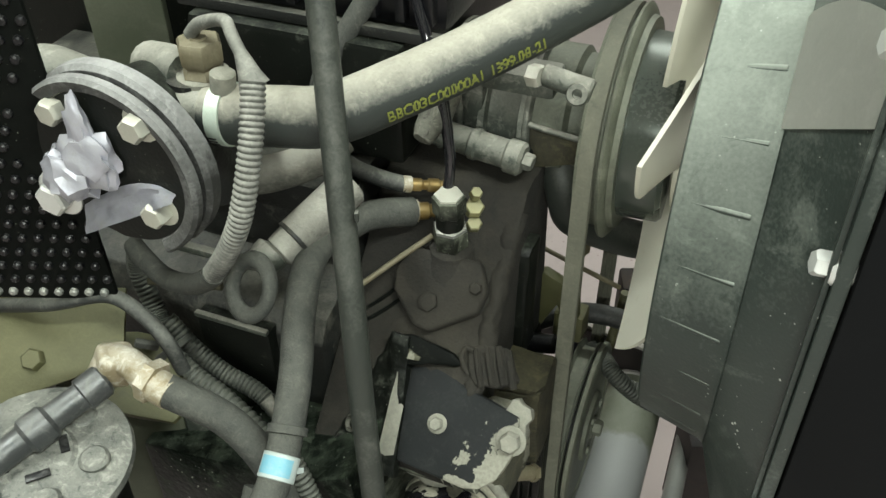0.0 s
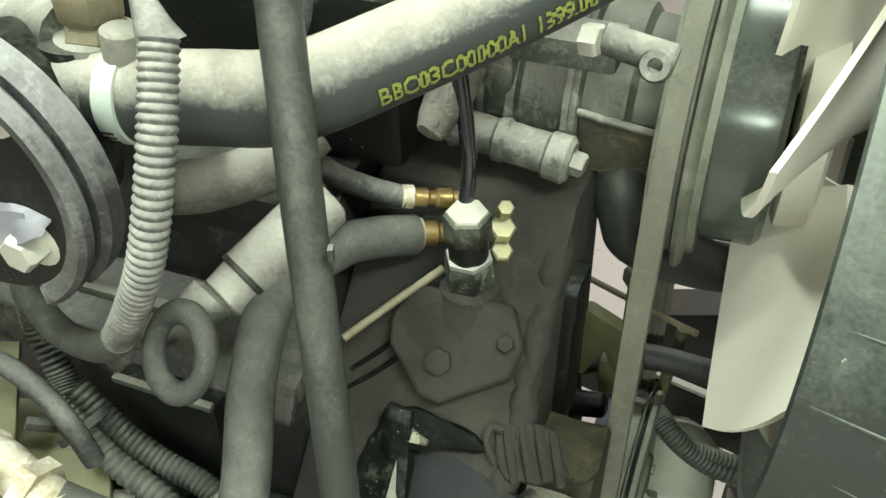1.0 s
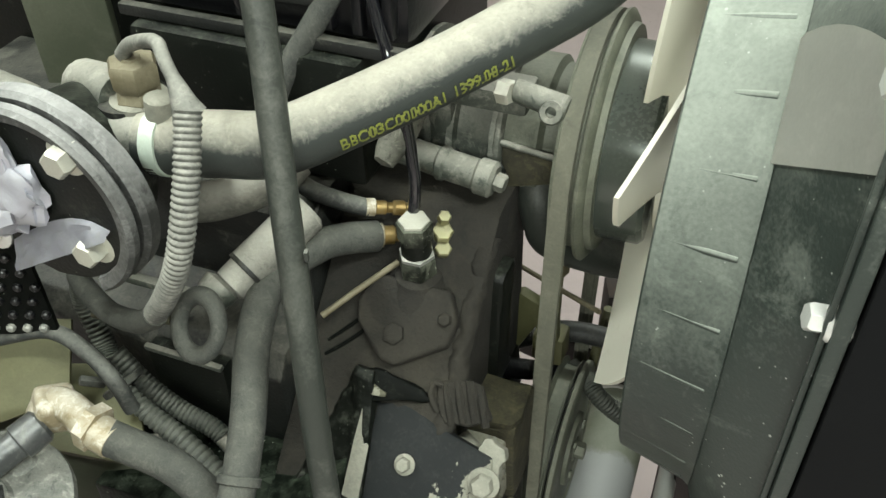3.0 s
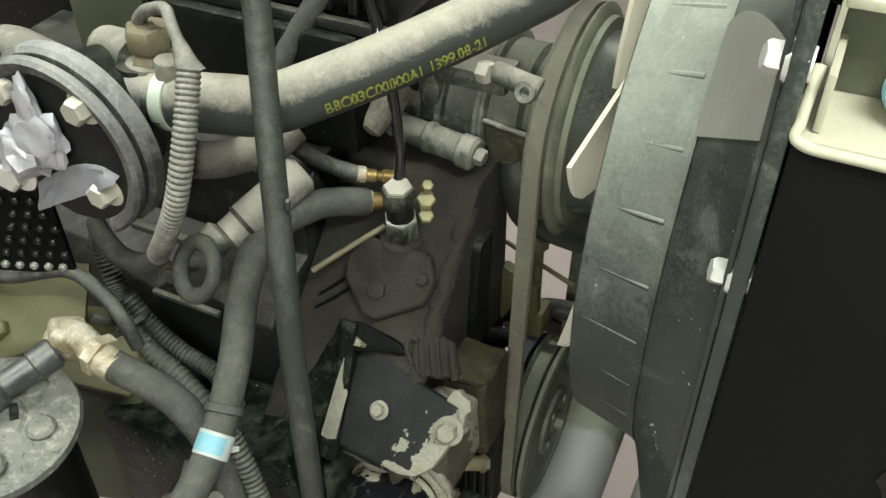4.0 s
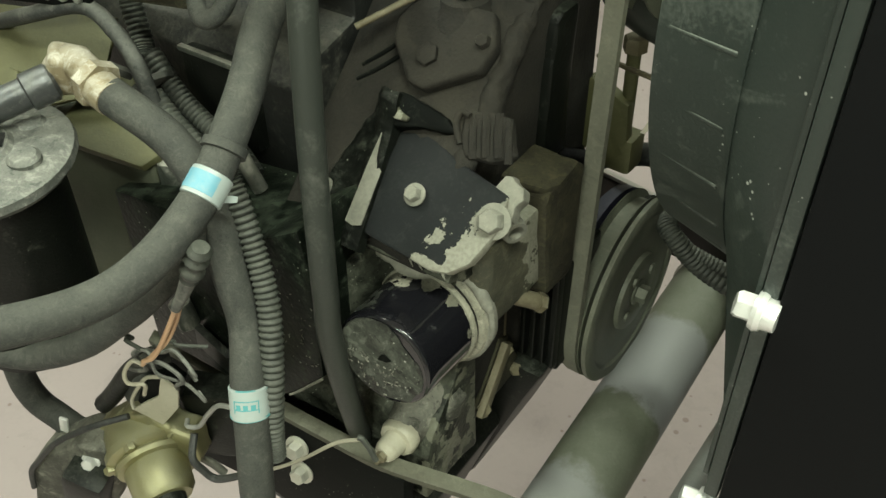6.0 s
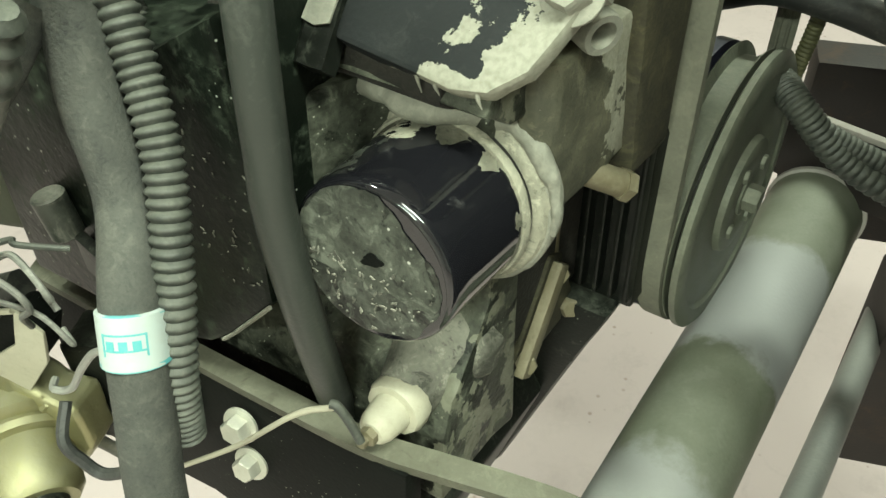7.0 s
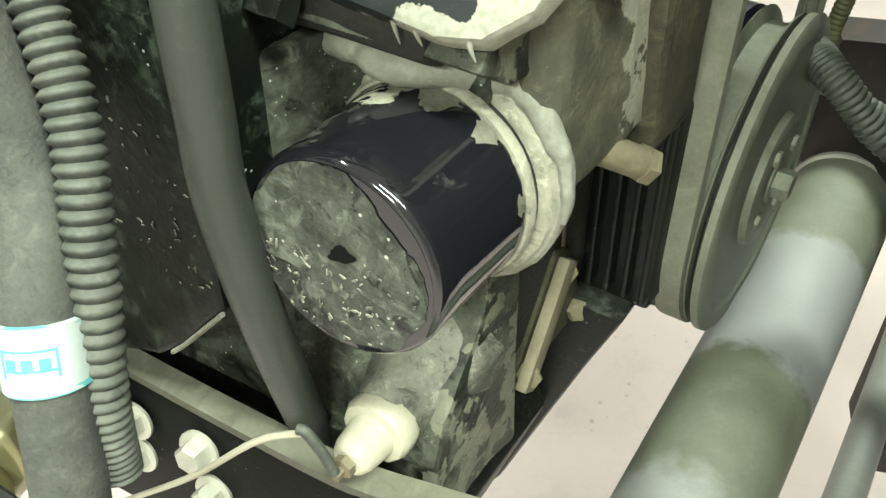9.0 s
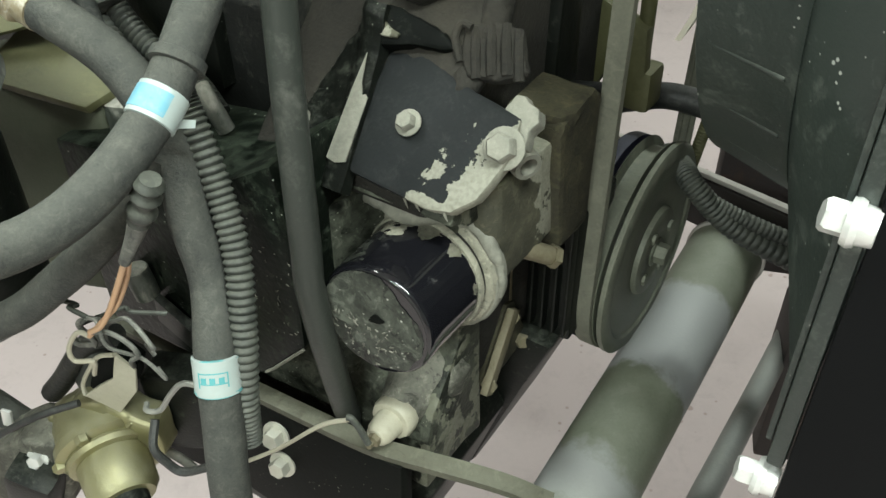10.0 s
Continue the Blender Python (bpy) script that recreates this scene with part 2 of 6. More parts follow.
PIPE_WAY = (0.319, 0.946, 0.024)
M_PIPE = dusty("olive_steel_pipe", (0.135, 0.150, 0.095), (0.25, 0.26, 0.21), 0.05, 0.45, 0.46, 0.12, spread=0.6, scale=14, bump=0.08,
               bands=(PIPE_WAY, (0.42, 0.425, 0.435), ((0.34, 0.0), (0.36, 0.55), (0.42, 0.65), (0.44, 0.05), (0.57, 0.0), (0.585, 0.8), (0.75, 0.65), (0.77, 0.05))))
M_GREYPIPE = dusty("grey_steel_pipe", (0.22, 0.23, 0.22), (0.33, 0.33, 0.30), 0.1, 0.4, 0.4, 0.4, scale=9)
M_BEAM = dusty("rusty_frame_beam", (0.018, 0.014, 0.013), (0.10, 0.055, 0.03), -0.05, 0.1, 0.7, spread=0.5, scale=9)
M_EDGE = dusty("pale_beam_edge", (0.42, 0.40, 0.37), (0.30, 0.27, 0.23), 0.1, 0.2, 0.7, scale=14)
M_FLOOR = dusty("pinkish_concrete_floor", (0.47, 0.398, 0.392), (0.35, 0.295, 0.29), -0.08, 0.1, 0.75, spread=0.6, scale=4.5, bump=0.1, grain=60, patch=0.2, flecks=0.65, fleck_colour=(0.32, 0.25, 0.23), fleck_scale=24)
M_WALL = dusty("pale_workshop_wall", (0.62, 0.62, 0.56), (0.52, 0.52, 0.46), 0.0, 0.0, 0.9, scale=1.5, spread=0.3)
M_CEIL = dusty("white_workshop_ceiling", (0.70, 0.70, 0.66), (0.62, 0.62, 0.57), 0.0, 0.0, 0.9, scale=1.5, spread=0.3)
M_FOIL = dusty("crumpled_foil", (0.46, 0.46, 0.52), (0.40, 0.40, 0.38), 0.0, 0.25, 0.38, 0.5, spread=0.5, scale=30, bump=0.4, grain=60, patch=0.3)
M_TAPEBLUE = dusty("blue_tape", (0.12, 0.38, 0.50), (0.32, 0.44, 0.47), 0.15, 0.2, 0.35, spread=0.2, scale=60, bump=0.02)
M_TAPEWHITE = dusty("white_tape", (0.40, 0.46, 0.445), (0.38, 0.40, 0.37), 0.0, 0.15, 0.35, spread=0.4, scale=60, bump=0.02)
M_TEAL = dusty("teal_print", (0.10, 0.36, 0.38), (0.3, 0.45, 0.45), 0.0, 0.1, 0.4, spread=0.2, scale=60, bump=0.0)
M_INK = dusty("yellow_ink", (0.18, 0.20, 0.032), (0.06, 0.065, 0.045), 0.12, 0.0, 0.6, spread=0.9, scale=120, bump=0.0)
M_WIRE = dusty("pale_wire", (0.42, 0.39, 0.30), (0.36, 0.34, 0.27), 0.2, 0.2, 0.6, bump=0.05)
M_COPPER = dusty("orange_copper_wire", (0.50, 0.31, 0.18), (0.42, 0.34, 0.25), 0.0, 0.2, 0.5, bump=0.05)
M_CAP = dusty("dusty_filter_head", (0.10, 0.105, 0.095), (0.36, 0.36, 0.315), 0.05, 0.30, 0.5, 0.3, spread=0.6, scale=24, bump=0.45, patch=0.45)
M_MESH = dusty("black_guard_plate", (0.006, 0.006, 0.007), (0.16, 0.16, 0.15), -0.2, 0.3, 0.3, spread=0.3, scale=30)
M_GREEN = dusty("dull_green_panel", (0.075, 0.085, 0.055), (0.16, 0.16, 0.12), 0.1, 0.3, 0.6, scale=8)
M_CREAM = dusty("cream_bracket_paint", (0.45, 0.45, 0.34), (0.40, 0.38, 0.30), 0.1, 0.3, 0.5, scale=20)
M_PUMP = dusty("yellow_zinc_pump", (0.28, 0.265, 0.14), (0.27, 0.26, 0.18), 0.05, 0.3, 0.32, 0.65, spread=0.45, scale=26)


# ---- mesh helpers ----
def thing(name, label, category, base=(0, 0, 0), group="", kind=""):
    ob = new(name)
    ob.empty_display_size = 0.02
    ob.location = base
    return tagged(ob, label, category, group, kind)


def mesh_of(name, bm, material, smooth=True):
    bmesh.ops.recalc_face_normals(bm, faces=bm.faces)
    me = bpy.data.meshes.new(name)
    bm.to_mesh(me)
    bm.free()
    if smooth:
        me.polygons.foreach_set("use_smooth", [True] * len(me.polygons))
        me.set_sharp_from_angle(angle=radians(38))
    me.materials.append(material)
    return me


YAW = radians(-20)  # the engine's long side stands turned to the room
EX, EY = Vector((math.cos(YAW), math.sin(YAW), 0)), Vector((-math.sin(YAW), math.cos(YAW), 0))
PIVOT = Vector((0.03, 0.75, 0))
ENGINE = Matrix.Translation(PIVOT) @ Matrix.Rotation(YAW, 4, "Z") @ Matrix.Translation(-PIVOT)
turn_parts = [None]  # set while parts are given in the engine's own axes


def part(name, bm, material, parent, label="", kind=""):
    if turn_parts[0] is not None:
        bmesh.ops.transform(bm, matrix=turn_parts[0], verts=bm.verts)
    ob = new(name, mesh_of(name, bm, material))
    ob.parent = parent
    if parent.data is None:
        ob.matrix_parent_inverse = Matrix.Translation(-parent.location)
    return tagged(ob, label, kind=kind)


def solo(name, bm, material, label, category, group="", kind=""):
    return tagged(new(name, mesh_of(name, bm, material)), label, category, group, kind)


def curve_points(ctrl, samples):
    c = np.array(ctrl, float)
    q = np.vstack([2 * c[0] - c[1], c, 2 * c[-1] - c[-2]])
    u = np.linspace(0, len(c) - 1 - 1e-9, samples)
    i = u.astype(int)
    f = (u - i)[:, None]
    a, b, d, e = q[i], q[i + 1], q[i + 2], q[i + 3]
    return 0.5 * (2 * b + (d - a) * f + (2 * a - 5 * b + 4 * d - e) * f * f + (3 * b - a - 3 * d + e) * f ** 3)


def frames_along(pts):
    """Tangent and two normals at each point, carried along without twist."""
    t = np.gradient(pts, axis=0)
    t /= np.linalg.norm(t, axis=1)[:, None]
    ref = np.array((0, 0, 1.0)) if abs(t[0][2]) < 0.8 else np.array((0, -1.0, 0))
    u = ref - t[0] * (ref @ t[0])
    out = []
    for k in range(len(pts)):
        u = u - t[k] * (u @ t[k])
        u /= np.linalg.norm(u)
        out.append((t[k], u.copy(), np.cross(t[k], u)))
    return out


def sweep(ctrl, radius, samples=40, sides=18, bm=None, bore=0.0):
    """A round tube along a smooth curve; radius is a number or a function of the way along (0 to 1)."""
    bm = bm or bmesh.new()
    pts = curve_points(ctrl, samples)
    rings = []
    for k, (p, (_, u, v)) in enumerate(zip(pts, frames_along(pts))):
        r = radius(k / (samples - 1)) if callable(radius) else radius
        rings.append([bm.verts.new(p + r * (math.cos(a) * u + math.sin(a) * v)) for a in np.linspace(0, 2 * math.pi, sides, endpoint=False)])
    for a, b in zip(rings, rings[1:]):
        for k in range(sides):
            bm.faces.new((a[k], a[(k + 1) % sides], b[(k + 1) % sides], b[k]))
    for ring in (rings[0], rings[-1]):
        if bore:
            c = sum((x.co for x in ring), Vector()) / sides
            t = (rings[1][0].co - rings[0][0].co).normalized() * (1 if ring is rings[0] else -1)
            inner = [bm.verts.new(c + (x.co - c) * bore) for x in ring]
            deep = [bm.verts.new(x.co + t * 0.02) for x in inner]
            for k in range(sides):
                j = (k + 1) % sides
                bm.faces.new((ring[k], ring[j], inner[j], inner[k]))
                bm.faces.new((inner[k], inner[j], deep[j], deep[k]))
            bm.faces.new(deep)
        else:
            bm.faces.new(ring)
    return bm


def corrugated(ctrl, r, pitch=0.0056, depth=0.13, sides=14):
    length = np.linalg.norm(np.diff(curve_points(ctrl, 80), axis=0), axis=1).sum()
    count = int(length / pitch)
    n = count * 6 + 1

    def profile(u):
        return r * (1 - depth * (0.5 - 0.5 * math.cos(2 * math.pi * u * count)) ** 1.5)

    return sweep(ctrl, profile, n, sides)


def frame_to(a, b, hint=(0, 0, 1)):
    """The pose with its origin at a and z towards b."""
    z = (Vector(b) - Vector(a)).normalized()
    h = Vector(hint)
    if abs(z.dot(h)) > 0.95:
        h = Vector((0, 1, 0)) if abs(z.y) < 0.9 else Vector((1, 0, 0))
    x = (h - z * z.dot(h)).normalized()
    y = z.cross(x)
    return Matrix(((x.x, y.x, z.x, a[0]), (x.y, y.y, z.y, a[1]), (x.z, y.z, z.z, a[2]), (0, 0, 0, 1)))


def turned(profile, m, sides=32, bm=None, start=0.0, loop=False):
    """A body of revolution about the z of m; profile: (radius, height) pairs from end to end. loop: a hollow ring."""
    bm = bm or bmesh.new()
    rings = []
    for r, h in profile:
        if r < 1e-6:
            rings.append([bm.verts.new(m @ Vector((0, 0, h)))])
        else:
            rings.append([bm.verts.new(m @ Vector((r * math.cos(a + start), r * math.sin(a + start), h))) for a in np.linspace(0, 2 * math.pi, sides, endpoint=False)])
    for a, b in zip(rings, rings[1:] + (rings[:1] if loop else [])):
        for k in range(sides):
            j = (k + 1) % sides
            if len(a) == 1 and len(b) == 1:
                continue
            if len(a) == 1:
                bm.faces.new((a[0], b[k], b[j]))
            elif len(b) == 1:
                bm.faces.new((a[k], a[j], b[0]))
            else:
                bm.faces.new((a[k], a[j], b[j], b[k]))
    for ring in (() if loop else (rings[0], rings[-1])):
        if len(ring) > 2:
            bm.faces.new(ring)
    return bm


def rod(a, b, r, sides=20, bevel=0.0, bm=None):
    length = (Vector(b) - Vector(a)).length
    e = bevel or min(r, length) * 0.12
    return turned([(r - e, 0), (r, e), (r, length - e), (r - e, length)], frame_to(a, b), sides, bm)


def block(m, size, bevel=0.003, bm=None, segments=2):
    """A box centred on m with rounded edges."""
    made = bmesh.new()
    bmesh.ops.create_cube(made, size=1, matrix=Matrix.Diagonal((*size, 1)))
    if bevel:
        bmesh.ops.bevel(made, geom=list(made.edges), offset=bevel, segments=segments, profile=0.6, affect="EDGES")
    bmesh.ops.transform(made, matrix=m, verts=made.verts)
    if bm is None:
        return made
    return join(bm, made)


def join(bm, other):
    me = bpy.data.meshes.new("joined")
    other.to_mesh(me)
    other.free()
    bm.from_mesh(me)
    bpy.data.meshes.remove(me)
    return bm


def span(lo, hi, bevel=0.004, bm=None):
    """A rounded box between two corners."""
    lo, hi = Vector(lo), Vector(hi)
    return block(Matrix.Translation((lo + hi) / 2), hi - lo, bevel, bm)


def extruded(outline, m, depth, bevel=0.003, segments=2):
    """A plate from an outline in the x, y of m, raised along its z."""
    bm = bmesh.new()
    low = [bm.verts.new((x, y, 0)) for x, y in outline]
    face = bm.faces.new(low)
    made = bmesh.ops.extrude_face_region(bm, geom=[face])
    bmesh.ops.translate(bm, vec=(0, 0, depth), verts=[v for v in made["geom"] if isinstance(v, bmesh.types.BMVert)])
    if bevel:
        bmesh.ops.bevel(bm, geom=list(bm.edges), offset=bevel, segments=segments, profile=0.6, affect="EDGES", clamp_overlap=True)
    bmesh.ops.transform(bm, matrix=m, verts=bm.verts)
    return bm


def roughen(bm, amount, scale, cuts=0):
    """Uneven casting: moves the points a little along their normals."""
    if cuts:
        bmesh.ops.subdivide_edges(bm, edges=list(bm.edges), cuts=cuts, use_grid_fill=True)
    bm.normal_update()
    for v in bm.verts:
        v.co += v.normal * amount * noise.fractal(v.co * scale, 0.9, 2.0, 3)
    return bm


def ragged(m, wide, high, rng, thick=0.0007):
    """A thin flake with an uneven outline in the x, y of m."""
    n = 22
    reach = [0.0] * n
    for k in range(1, 6):
        a, ph = rng.uniform(0.05, 0.30) / math.sqrt(k), rng.uniform(0, 6.28)
        for i in range(n):
            reach[i] += a * math.sin(2 * math.pi * k * i / n + ph)
    out = [(wide / 2 * (1 + reach[i]) * math.cos(2 * math.pi * i / n), high / 2 * (1 + reach[i]) * math.sin(2 * math.pi * i / n)) for i in range(n)]
    return extruded(out, m, thick, 0.0)


def hex_bolt(foot, out, width, parent, material=None, washer=True, name="bolt", height=0.0, label=""):
    """A hexagon bolt head at foot that stands out along out, as one part with its washer as sub-part."""
    material = material or M_BOLT
    foot, out = Vector(foot), Vector(out).normalized()
    h = height or width * 0.62
    lift = width * 0.14 if washer else 0.0
    r = width / 2 / math.cos(math.pi / 6)
    m = frame_to(foot + out * lift, foot + out)
    bm = turned([(r, 0), (r, h * 0.82), (r * 0.84, h), (r * 0.5, h * 1.02), (0, h * 1.02)], m, 6, start=0.3)
    bolt = part(name, bm, material, parent, label)
    if washer:
        bm = turned([(width * 0.30, 0), (width * 0.82, 0), (width * 0.82, lift * 0.8), (width * 0.76, lift), (width * 0.30, lift)], frame_to(foot, foot + out), 20)
        part("washer", bm, material, bolt)
    return bolt


def hose_clamp(ctrl, at, r, width, parent, material=None, name="clamp", label="", n=80):
    """A band round a hose at a share of its length."""
    pts = curve_points(ctrl, n)
    k = max(1, min(n - 2, int(at * (n - 1))))
    d = Vector(pts[k + 1] - pts[k - 1]).normalized()
    c = Vector(pts[k])
    m = frame_to(c - d * width / 2, c + d * width / 2)
    bm = turned([(r, 0), (r + 0.0016, 0.0008), (r + 0.0016, width - 0.0008), (r, width)], m, 28)
    return part(name, bm, material or M_STEEL, parent, label)


def arc_ring(profile, m, start, end, steps=48):
    """Part of a hollow ring about the z of m, between two angles in degrees."""
    bm = bmesh.new()
    rows = []
    for k in range(steps + 1):
        a = radians(start + (end - start) * k / steps)
        rows.append([bm.verts.new(m @ Vector((r * math.cos(a), r * math.sin(a), h))) for r, h in profile])
    n = len(profile)
    for a, b in zip(rows, rows[1:]):
        for k in range(n):
            bm.faces.new((a[k], a[(k + 1) % n], b[(k + 1) % n], b[k]))
    bm.faces.new(rows[0])
    bm.faces.new(rows[-1])
    return bm


# ---- the setting ----
def room():
    tagged(new("floor", mesh_of("floor", span((-6, -5, FLOOR - 0.15), (6, 7, FLOOR), 0.0), M_FLOOR)), "pinkish worn concrete workshop floor", "floor", kind="structure")
    tagged(new("ceiling", mesh_of("ceiling", span((-6, -5, CEIL), (6, 7, CEIL + 0.15), 0.0), M_CEIL)), "plain pale workshop ceiling", "ceiling", kind="structure")
    for name, lo, hi in (("wall_west", (-6.2, -5, FLOOR), (-6, 7, CEIL)), ("wall_east", (6, -5, FLOOR), (6.2, 7, CEIL)),
                         ("wall_south", (-6.2, -5.2, FLOOR), (6.2, -5, CEIL)), ("wall_north", (-6.2, 7, FLOOR), (6.2, 7.2, CEIL))):
        tagged(new(name, mesh_of(name, span(lo, hi, 0.0), M_WALL)), "plain pale plaster workshop wall", "wall", kind="structure")


room()

SL = Vector((0, -0.7071, 0.7071))  # outward normal of the sloped housing, in the engine's axes


def on_slope(x, s, lift=0.0):
    """A point of the sloped housing: s metres up the slope from its foot."""
    return Vector((x, 0.712 + 0.7071 * s, 1.059 + 0.7071 * s)) + SL * lift


def slope_frame(x, s, lift=0.0, turn=0.0):
    o = on_slope(x, s, lift)
    u = Vector((1, 0, 0))
    v = Vector((0, 0.7071, 0.7071))
    m = Matrix(((u.x, v.x, SL.x, o.x), (u.y, v.y, SL.y, o.y), (u.z, v.z, SL.z, o.z), (0, 0, 0, 1)))
    return m @ pose(0, 0, 0, 0, 0, turn)


YZ = Matrix(((0, 0, 1, 0), (1, 0, 0, 0), (0, 1, 0, 0), (0, 0, 0, 1)))  # outline in y, z; depth along x


def along_x(outline, x0, x1, bevel=0.004):
    return extruded(outline, Matrix.Translation((x0, 0, 0)) @ YZ, x1 - x0, bevel)


# ---- the engine ----
XZ = Matrix(((1, 0, 0, 0), (0, 0, -1, 0), (0, 1, 0, 0), (0, 0, 0, 1)))  # outline in x, z; depth towards -y


def engine():
    e = thing("engine", "dusty black diesel engine with a sloped brown housing and side cover", "engine", (-0.2, 1.0, 0.72))
    turn_parts[0] = ENGINE
    bm = along_x([(0.765, 0.76), (0.765, 1.17), (0.785, 1.20), (0.86, 1.22), (0.86, 1.30), (0.91, 1.34), (1.3, 1.34), (1.3, 0.76)], -0.75, -0.145, 0.006)
    part("crankcase", roughen(bm, 0.002, 30, 1), M_BLOCK, e)
    bm = along_x([(0.79, 0.755), (0.79, 1.020), (0.730, 1.036), (0.713, 1.046), (0.716, 1.063), (0.968, 1.315), (1.0, 1.32), (1.07, 1.32), (1.07, 0.755)], -0.143, 0.048, 0.006)
    part("gear_housing", roughen(bm, 0.003, 22, 2), M_SLOPE, e, "brown oily dust on a sloped casting")
    bm = along_x([(0.872, 0.925), (0.862, 1.00), (0.856, 1.070), (0.862, 1.084), (0.925, 1.090), (0.940, 1.08), (0.940, 0.925)], 0.040, 0.110, 0.012)
    part("front_housing", roughen(bm, 0.003, 30, 2), M_RUSTTOP, e, "rusty olive cast front housing")
    bm = extruded([(0.036, 0.862), (0.058, 0.856), (0.104, 0.862), (0.112, 0.880), (0.108, 0.930), (0.040, 0.934)], pose(0, 0, 1.076), 0.013, 0.005)
    part("housing_top", roughen(bm, 0.0022, 45, 2), M_RUSTTOP, e, "rusty olive top of the front housing")
    bm = along_x([(0.925, 0.745), (0.925, 0.93), (1.02, 0.93), (1.02, 0.745)], 0.020, 0.108, 0.005)
    part("lower_front", bm, M_DARK, e)
    for k in range(5):
        part("casting_rib", span((0.042 + 0.015 * k, 0.912, 0.76), (0.047 + 0.015 * k, 0.927, 0.925), 0.002), M_DARK, e)
    bm = along_x([(0.93, 1.06), (0.940, 1.19), (0.945, 1.235), (0.955, 1.245), (0.985, 1.245), (0.985, 1.06)], 0.0, 0.062, 0.006)
    part("timing_cover", roughen(bm, 0.003, 40, 2), M_DARK, e)
    for x, w in ((0.008, 0.008), (0.022, 0.009), (0.038, 0.010)):
        part("casting_rib", rod((x, 0.93, 1.105), (x, 0.940, 1.20), w), M_DARK, e)
    # oil pan, cut back to the front
    bm = extruded([(-0.75, 0.45), (-0.012, 0.45), (0.068, 0.672), (0.098, 0.748), (-0.75, 0.752)], Matrix.Translation((0, 1.10, 0)) @ XZ, 0.20, 0.008)
    part("oil_pan", bm, M_DARK, e, "black pressed oil pan")
    bm = extruded([(-0.40, 0.66), (0.020, 0.65), (0.042, 0.62), (-0.02, 0.43), (-0.40, 0.43)], Matrix.Translation((0, 0.90, 0)) @ XZ, 0.205, 0.008)
    part("sump_side", roughen(bm, 0.002, 30), M_DARK, e)
    bm = extruded([(-0.40, 0.736), (-0.207, 0.746), (-0.066, 0.756), (0.055, 0.766), (0.050, 0.62), (-0.05, 0.53), (-0.195, 0.545), (-0.40, 0.50)], Matrix.Translation((0, 0.672, 0)) @ XZ, 0.020, 0.003)
    part("pan_wall", roughen(bm, 0.001, 40), M_PAN, e)
    # dark box beside the filter with its rolled foot
    box = [(-0.36, 0.775), (-0.182, 0.787), (-0.125, 0.812), (-0.100, 0.834), (-0.046, 0.895), (-0.044, 1.045), (-0.054, 1.106), (-0.116, 1.066), (-0.36, 1.030)]
    bm = extruded(box, Matrix.Translation((0, 0.80, 0)) @ XZ, 0.157, 0.005)
    part("side_box", roughen(bm, 0.0008, 60, 2), M_GREASE, e, "greasy black side box")
    part("box_edge", sweep([(-0.108, 0.6425, 0.826), (-0.094, 0.6425, 0.840), (-0.070, 0.6425, 0.867), (-0.048, 0.6425, 0.892)], 0.0017, 12, 8), M_CHIP, e)
    rng = random.Random(21)
    for k in range(80):
        x = rng.uniform(-0.20, -0.048)
        p = Vector((x, 0.6424, rng.uniform(0.80 if x < -0.15 else 0.90, 1.02)))
        wide = rng.choice((0.0014, 0.0018, 0.0026, 0.0036, 0.0050))
        part("mud_flake", ragged(frame_to(p, p - Vector((0, 1, 0))) @ pose(0, 0, 0, 0, 0, rng.uniform(0, 180)), wide, 0.0006 + 0.15 * wide, rng), M_CASTING, e)
    # cylinder head and manifold behind
    part("cylinder_head", roughen(span((-0.385, 0.93, 1.345), (-0.10, 1.35, 1.50), 0.01), 0.002, 20, 1), M_DARK, e)
    part("valve_cover", span((-0.40, 0.97, 1.505), (-0.055, 1.32, 1.80), 0.02), M_MESH, e, "black plastic valve cover")
    # dark block added behind the engine so the upper left background stays black
    part("rear_backing", roughen(span((-0.95, 1.10, 1.00), (-0.42, 1.35, 1.75), 0.02), 0.003, 12, 2), M_DARK, e)
    part("cover_rim", span((-0.405, 0.945, 1.502), (-0.05, 0.958, 1.516), 0.003), M_BLOCK, e)
    part("cover_rib", span((-0.40, 0.955, 1.545), (-0.14, 0.969, 1.557), 0.003), M_BLOCK, e)
    for x in (-0.36, -0.25, -0.145, -0.11, -0.075):
        part("cover_rib", span((x - 0.006, 0.957, 1.52), (x + 0.006, 0.973, 1.78), 0.003), M_MESH, e)
    part("manifold_ledge", span((-0.40, 0.855, 1.295), (-0.15, 0.92, 1.34), 0.004), M_BLOCK, e)
    part("ledge_strip", span((-0.33, 0.754, 1.280), (-0.19, 0.766, 1.290), 0.003), M_ALU, e)
    part("ledge_box", span((-0.315, 0.748, 1.08), (-0.21, 0.768, 1.185), 0.003), M_DARK, e, "black bracket box")
    part("ledge_lip", span((-0.315, 0.744, 1.183), (-0.21, 0.752, 1.190), 0.002), M_ALU, e)
    # sloped side cover: dark paint, chipped at its foot
    f = slope_frame(0.03, 0.065, -0.004)
    bm = extruded([(-0.055, -0.057), (0.030, -0.064), (0.053, -0.060), (0.071, -0.042), (0.085, 0.0), (0.078, 0.035), (0.0, 0.052), (-0.045, 0.072), (-0.072, 0.072)], f, 0.017, 0.004)
    roughen(bm, 0.0012, 50, 2)
    for v in bm.verts:
        up = (v.co - f.translation).dot(Vector((0, 0.7071, 0.7071)))
        v.co -= SL * 0.24 * max(0.0, up - 0.004)
    cover = part("side_cover", bm, M_COVER, e, "slate painted side cover with flaking paint")
    f = slope_frame(0.03, 0.065, 0.0)
